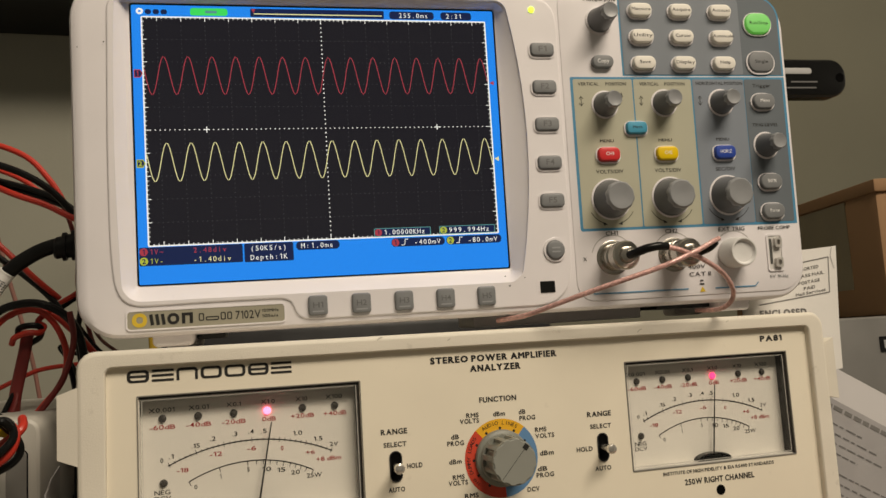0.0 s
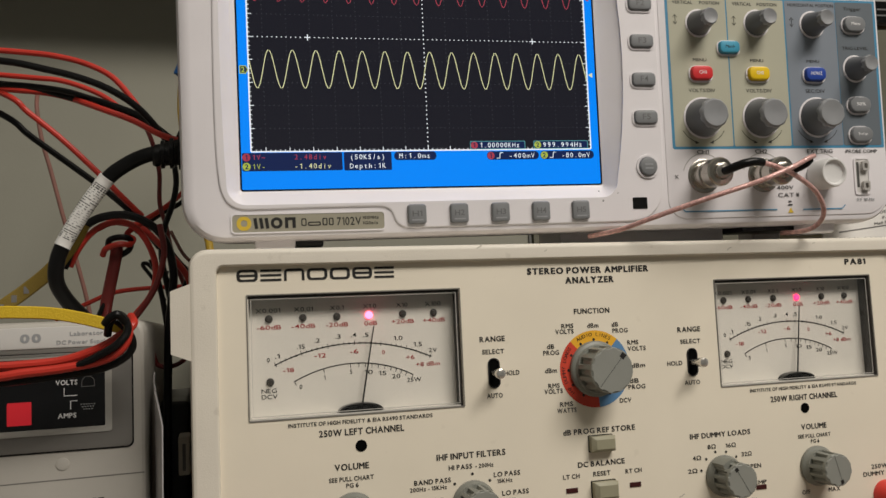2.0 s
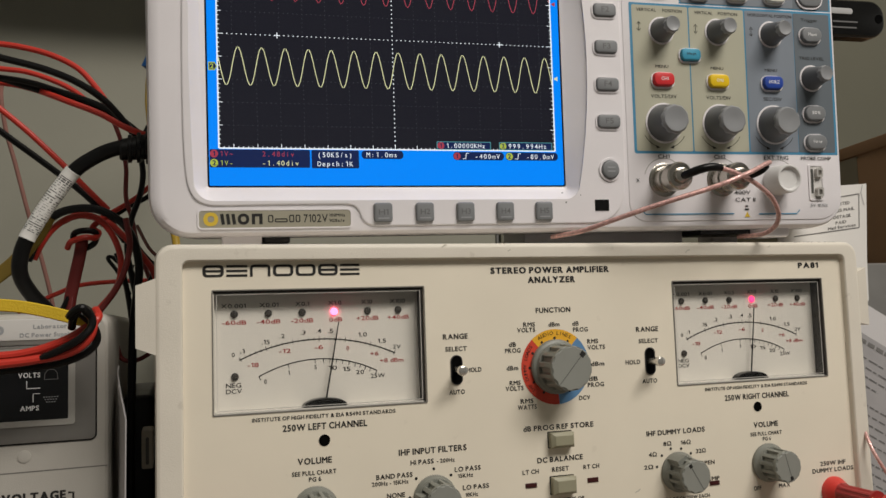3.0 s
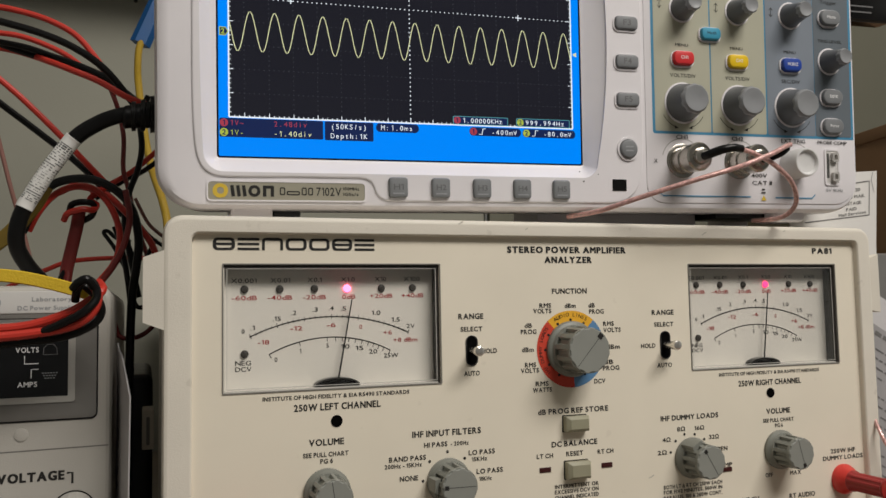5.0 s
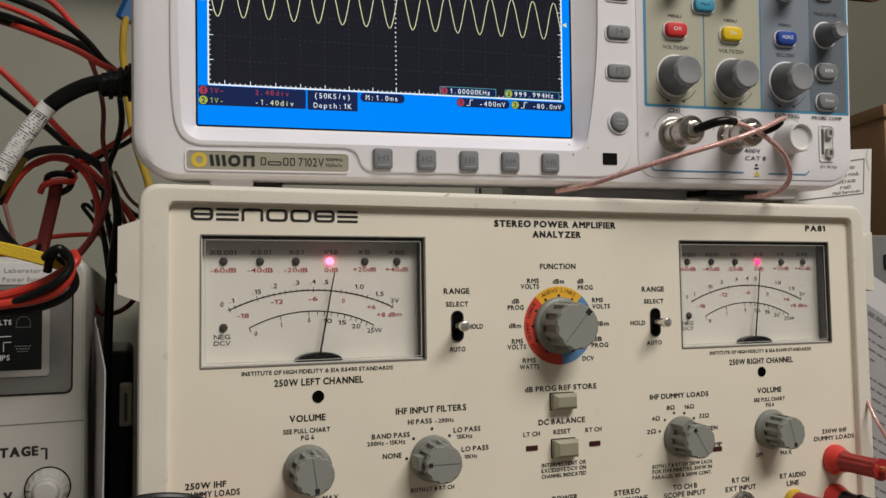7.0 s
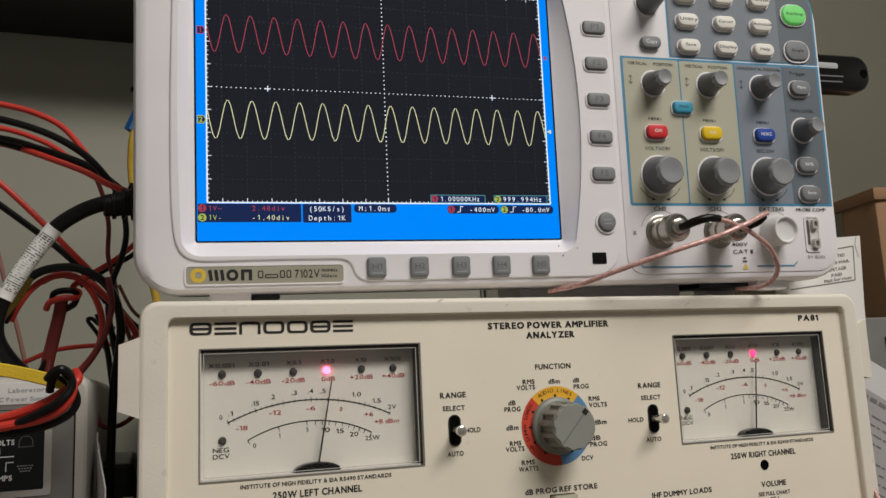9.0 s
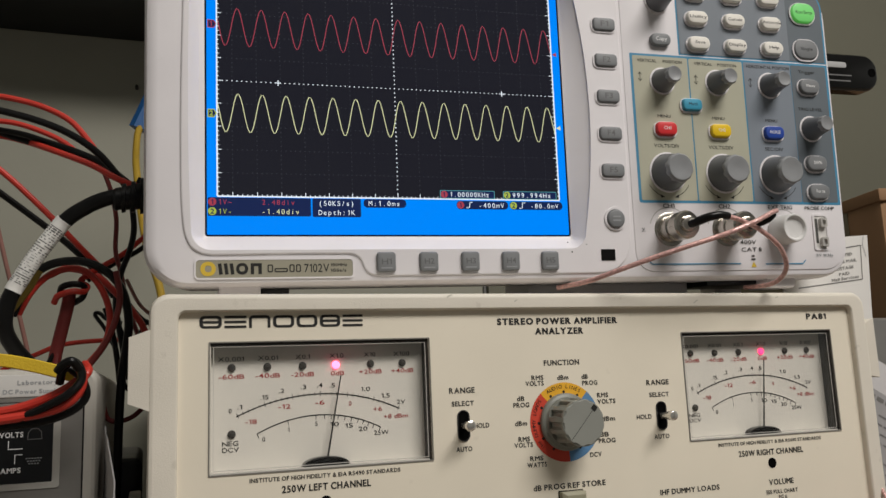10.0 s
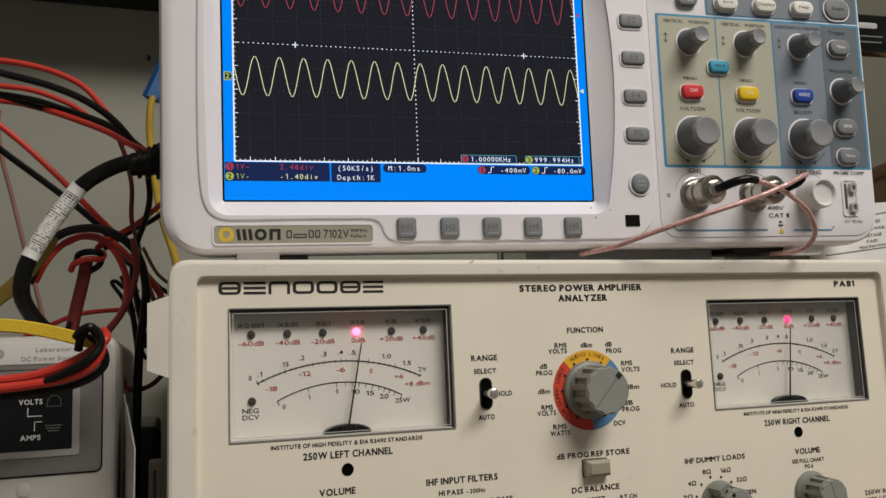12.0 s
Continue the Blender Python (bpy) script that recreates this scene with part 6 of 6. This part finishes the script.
cable([(-290, 14, 978), (-252, 12, 977), (-241, 12, 977), (-226, 12, 978), (-213, 11, 982), (-204.5, 10, 987), (-200.5, 12, 991), (-202, 20, 994)], 2.2, "cable_red", "bright red lead bundled over the power supply front")
cable([(-290, 10, 972), (-251, 8, 973), (-240, 8, 974), (-226, 8, 975), (-213, 7, 977), (-206, 6, 980), (-202.5, 6, 984.5), (-202, 7, 990), (-206, 10, 994)], 2.2, "cable_red", "bright red lead bundled over the power supply front")
cable([(-209.5, 7, 987), (-208.5, 4, 991), (-206, 3.4, 994.6), (-203, 4, 993), (-202, 4, 988), (-206, 3, 983), (-213, 5, 979), (-222, 8, 975)], 1.9, "cable_black", "black lead knotted round the red ones")
cable([(-290, 14, 968), (-252, 12, 970.5), (-241, 12, 971), (-230, 12, 972), (-215, 11, 973.4), (-205, 10, 977), (-200.6, 9, 982), (-202, 8, 988), (-207, 9, 993)], 1.9, "cable_black", "black lead bundled under the red ones")
cable([(-210, 3, 991.2), (-208, 1, 993.4), (-205, 0, 994.6), (-203, 3, 992)], 2.0, "cable_black", "black tape end of the yellow band")


# cord and boot colours are darkened for the shade under the wall cabinet
M["cord_shaded"] = material("shaded_yellow_cord", (0.33, 0.215, 0.02), 0.5, vary=0.08, scale=60)


def patch_cord():
    ob = thing("patch_cord", "yellow patch cord with a blue boot hanging near the wall", "cable")
    part("boot", tube(bmesh.new(), [(-168, 442, 1277), (-175, 440, 1260), (-183, 440, 1239), (-190, 440, 1221)], 7.8, 6, 4, flat=0.7, taper=9.0), "blue_boot", ob, "blue plastic boot")
    part("cord", tube(bmesh.new(), [(-188, 440, 1226), (-191, 430, 1212), (-191.5, 408, 1188), (-190.5, 387, 1169), (-186.5, 365, 1131), (-181, 343, 1096), (-172, 322, 1063), (-169, 310, 1039), (-168, 310, 990)], 3.0, 12), "cord_shaded", ob)


patch_cord()
cable([(-205, -22, 893), (-192, -27, 904), (-184, -30, 909.5), (-178, -30, 911.4), (-169, -30, 911.4), (-160, -28, 909), (-153, -24, 904), (-150, -21, 897)], 2.0, "cable_black", "black lead arching to the analyzer's posts")


def banana_plug(x, z, y, body, label, tip=True):
    ob = thing("banana_plug", label, "plug", (x, 0, z))
    if tip:
        part("pin", lathe(bmesh.new(), 0, 0, [(1.7, y + 8), (1.9, y + 3), (1.7, y - 2)], 16, start=True), "brass", ob, "brass pin")
    part("handle", lathe(bmesh.new(), 0, 0, [(4.2, y), (4.8, y - 1), (5.0, y - 8), (4.6, y - 22), (3.2, y - 30), (2.4, y - 34)], 32, start=True), body, ob)
    return ob


banana_plug(142.6, 893.2, -33, "post_red", "red banana plug in the red binding post")
banana_plug(142.0, 874.2, -16, "black", "black banana plug in the lower binding post", False)


cable([(176, 20, 945), (168, 6, 930), (161, -8, 914), (166, -14, 898), (174, -14, 880), (180, 0, 850)], 1.1, "copper", "thin pink wire hanging beside the analyzer")


def phono_plug():
    ob = thing("phono_plug", "dark red phono plug in the yellow-ringed jack", "plug", (116.4, 0, 875.6))
    part("shell", lathe(bmesh.new(), 0, 0, [(4.4, -3.2), (4.9, -4), (4.9, -16), (4.0, -20), (3.0, -28)], 30, start=True), "plug_red", ob)
    part("tail", lathe(bmesh.new(), 0, 0, [(2.9, -27.5), (2.6, -36), (2.2, -42)], 20), "black", ob)


cable([(152, -30, 868), (160, -30, 871.5), (172, -28, 873), (190, -10, 866), (205, 10, 850)], 3.4, "cable_yellow", "yellow lead running off beside the lower binding post")

M["plug_red"] = material("maroon_plug", (0.30, 0.02, 0.035), 0.35, vary=0.25, scale=200)
phono_plug()


# ---- paper, parcel and amplifier beside the instruments ----
def sheet(name, pts, y, thick, mat, label, category, lean=0.0):
    bm = bmesh.new()
    loft(bm, [[(x, y + lean * (z - 900), z) for x, z in pts], [(x, y + thick + lean * (z - 900), z) for x, z in pts]])
    return tagged(part(name, bm, mat, smooth=0), label, category)


def bars(parent, rows, y, mat="print_grey", lean=0.0):
    """Lines of print too small to read: x0, z0, x1, z1, height."""
    for x0, z0, x1, z1, h in rows:
        part("printed_line", strip(bmesh.new(), [(x0, z0), (x1, z1)], h, y), mat, parent, smooth=0)


def words(parent, x0, z0, x1, z1, h, y, mat, rnd):
    """One line of unreadable print, broken into words."""
    a = x0
    while a < x1:
        b = min(x1, a + rnd.uniform(3, 8) * h)
        k = (z1 - z0) / (x1 - x0)
        bars(parent, [(a, z0 + (a - x0) * k, b, z0 + (b - x0) * k, h)], y, mat)
        a = b + h * 0.9


env = sheet("mailing_envelope", [(140, 1019.0), (167.4, 1019.0), (168.2, 985), (198.5, 988), (199.5, 1012), (203, 1054.4), (201.4, 1054.2), (140, 1049.5)], 24, 0.9, "envelope", "white mailing envelope tucked between analyzer and oscilloscope", "envelope")
frame_pts = [(150, 1041.4), (197, 1048.4), (195.4, 1029.2), (150, 1024.0), (150, 1041.4)]
part("postage_frame", strip(bmesh.new(), frame_pts[0:2], 0.55, 23.8), "print_grey", env, smooth=0)
part("postage_frame", strip(bmesh.new(), frame_pts[1:3], 0.55, 23.8), "print_grey", env, smooth=0)
part("postage_frame", strip(bmesh.new(), frame_pts[2:4], 0.55, 23.8), "print_grey", env, smooth=0)
for text, xa, xb, z, h in (("PRESORTED", 174, 190.0, 1042.4, 1.6), ("CLASS MAIL", 173.5, 193.0, 1038.9, 1.6), ("POSTAGE", 176.0, 190.0, 1035.3, 1.6), ("PAID", 179.0, 186.5, 1032.1, 1.6)):
    lettering(env, text, xa, xb, z, h, "print_grey", 23.8, 0.1, slope=0.13)
lettering(env, "Mail Services", 173.5, 193.0, 1029.6, 1.5, "print_grey", 23.8, 0.1, slope=0.13)
lettering(env, "ENCLOSED", 150.0, 179.0, 1019.4, 3.2, "print_grey", 23.8, 0.2)
# crease on the flat sheet: its shade is drawn as a grey line
part("fold_shade_line", strip(bmesh.new(), [(199.8, 1053.6), (198.4, 1049.0), (200.0, 1042)], 0.4, 23.75), "print_band", env, smooth=0)

leaf = sheet("printed_leaflet", [(172, 1002.6), (199, 988), (249, 961), (330, 918), (330, 834), (172, 834)], 30, 1.2, "paper", "white printed leaflet leaning beside the analyzer", "leaflet")
bm = bmesh.new()
bm.faces.new([bm.verts.new((x, 29.8, z)) for x, z in ((173, 984), (197, 970.5), (243, 945.5), (246, 940), (246, 836), (173, 836))])
part("printed_panel", bm, "print_band", leaf, smooth=0)
M["print_faint"] = material("faint_print", (0.15, 0.145, 0.147), 0.7, vary=0.1)
rnd = random.Random(12)
for k in range(22):
    z = 979 - (k * 5.4 + (4 if k else 0))
    a = 178 + rnd.uniform(0, 6)
    if k in (5, 11, 16):
        continue
    end = 228 if k == 0 else 222 + rnd.uniform(-22, 10)
    while a < end:
        b = min(end, a + rnd.uniform(2, 6))
        bars(leaf, [(a, z - (a - 173) * 0.54, b, z - (b - 173) * 0.54, 2.2 if k == 0 else 0.75)], 29.6, "print_faint" if k else "print_grey")
        a = b + rnd.uniform(0.8, 1.6)

bm = bmesh.new()
loft(bm, [[(-190.4, 14, z), (-191.0, 22, z), (-194, 40, z), (-196, 70, z), (-196.5, 70, z), (-194.5, 40, z), (-191.5, 22, z), (-190.9, 14, z)] for z in (832.5, 900)] +
     [[(-190.0, 14, 950), (-190.6, 22, 951), (-194, 40, 954), (-196, 70, 958), (-196.5, 70, 958), (-194.5, 40, 954), (-191.1, 22, 951), (-190.5, 14, 950)],
      [(-192.6, 14, 964), (-193.0, 22, 965), (-194.6, 40, 967), (-196, 70, 969), (-196.5, 70, 969), (-195.1, 40, 967), (-193.5, 22, 965), (-193.1, 14, 964)]])
tagged(part("loose_sheet", bm, "paper"), "white paper sheet standing between power supply and analyzer", "paper")
# black block added in place of the shadows between power supply and analyzer
tagged(part("dark_gap_block", slab(bmesh.new(), -197, -181, 832, 952, 4, 110, 210, 3), "black"), "black block added for the dark gap beside the analyzer", "adapter")


def receiver():
    ob = thing("stereo_receiver", "silver stereo receiver standing behind the papers with a large knob", "receiver", (0, 120, 832))
    x0, x1 = 250.0, 690.0
    part("fascia", slab(bmesh.new(), x0, x1, 12, 183, 4, 0, 10, 2), "silver", ob, "brushed silver fascia")
    part("case", box(bmesh.new(), x0 + 4, x1 - 4, 10, 330, 12, 181, 3), "psu_dark", ob)
    part("maker_plate", slab(bmesh.new(), 316, 352, 158.5, 169, 0.6, -0.8, 0.3), "window", ob, smooth=0)
    for k in range(5):
        part("maker_bar", slab(bmesh.new(), 319 + 6.4 * k, 323.6 + 6.4 * k, 160.8, 166.6, 0.6, -1.1, -0.5), "ink_pale", ob, smooth=0)
    part("knob_ring", lathe(bmesh.new(), 366, 122, [(34, 0.5), (33, -1.5), (29, -1.8), (28.5, -0.5)], 48, end=False), "black_gloss", ob)
    part("volume_knob", lathe(bmesh.new(), 366, 122, [(27.5, 0), (27, -16), (25, -19), (22, -19.5)], 48), "silver", ob, "large silver knob")
    for fx in (280, 660):
        part("foot", box(bmesh.new(), fx - 20, fx + 20, 20, 60, 0, 12, 2), "black", ob)
        part("foot", box(bmesh.new(), fx - 20, fx + 20, 270, 310, 0, 12, 2), "black", ob)


receiver()


def parcel():
    ob = thing("cardboard_box", "brown cardboard box with lid edges on the receiver", "box", (357, 150, 1015.4), (0, 0, -12))
    x0, x1, y0, y1, h = 0.0, 220.0, 0.0, 270.0, 94.0
    part("body", box(bmesh.new(), x0, x1, y0, y1, 0, h, 5.0), "card", ob)
    part("lid", box(bmesh.new(), x0 - 1.5, x1 + 2.5, y0 - 2, y1 + 3, h - 1, h + 9, 2.0), "card", ob, "folded lid edge")
    part("tape", box(bmesh.new(), x0 - 0.5, x0 + 1, y0 + 42, y1 - 2, 22, h - 2), "tape_olive", ob, "wide strip of greyish packing tape", 0)
    part("tape", box(bmesh.new(), x0 + 14, x0 + 120, y0 - 0.5, y0 + 1, 2, 44), "tape", ob, "strip of packing tape", 0)
    bars(ob, [(18, 7, 40, 7, 7)], y0 - 0.8)


M["tape_olive"] = material("greyish_packing_tape", (0.20, 0.165, 0.105), 0.3, vary=0.1, scale=20)
parcel()


M["slider"] = material("pale_grey_slider", (0.40, 0.40, 0.40), 0.4, vary=0.03)


def usb_stick():
    ob = thing("usb_stick", "black memory stick with a grey slider in the oscilloscope's side", "memory stick")
    ob.matrix_basis = SCOPE
    part("body", slab(bmesh.new(), 306, 365.5, 84.6, 105.4, (9, 1, 1, 9), 22, 31, 2), "black_gloss", ob)
    part("slider", slab(bmesh.new(), 310, 344, 96.8, 100.2, 1.6, 21.7, 23, 0.3), "slider", ob, "pale grey slider")
    for a, b, z in ((331, 347, 92.6), (322, 346, 89.4)):
        part("printed_line", strip(bmesh.new(), [(a, z), (b, z)], 0.8, 21.9), "ink_grey", ob, smooth=0)
    part("lanyard_hole", lathe(bmesh.new(), 361.0, 95, [(2.6, 22.4), (2.4, 21.7), (1.6, 21.9)], 20), "hole", ob)


usb_stick()

# made-up black block that keeps the gap under the oscilloscope dark
tagged(part("gap_backing", box(bmesh.new(), -165, 170, 345, 560, 832, 1036, 4), "black"), "black block added behind the analyzer to darken the gap", "case")

# ---- on the back wall ----
cab = thing("wall_cabinet", "black cabinet hung on the wall above the bench", "cabinet", (0, 0, 1393))
part("carcass", box(bmesh.new(), -900, -20, 488, 649, 0, 520, 3), "cabinet", cab)
part("door", box(bmesh.new(), -897, -462, 473, 488, 4, 516, 2), "cabinet", cab)
part("door", box(bmesh.new(), -458, -23, 473, 488, 4, 516, 2), "cabinet", cab)
tagged(part("wall_seam", box(bmesh.new(), 226, 229, 646, 651, 840, 2398), "shelf", smooth=0), "thin dark joint between wall panels", "trim", kind="structure")
tagged(part("wall_hook", lathe(bmesh.new(), -196, 1336, [(2, 651), (2, 643), (1.3, 640)], 14), "black"), "small black hook on the wall", "hook")
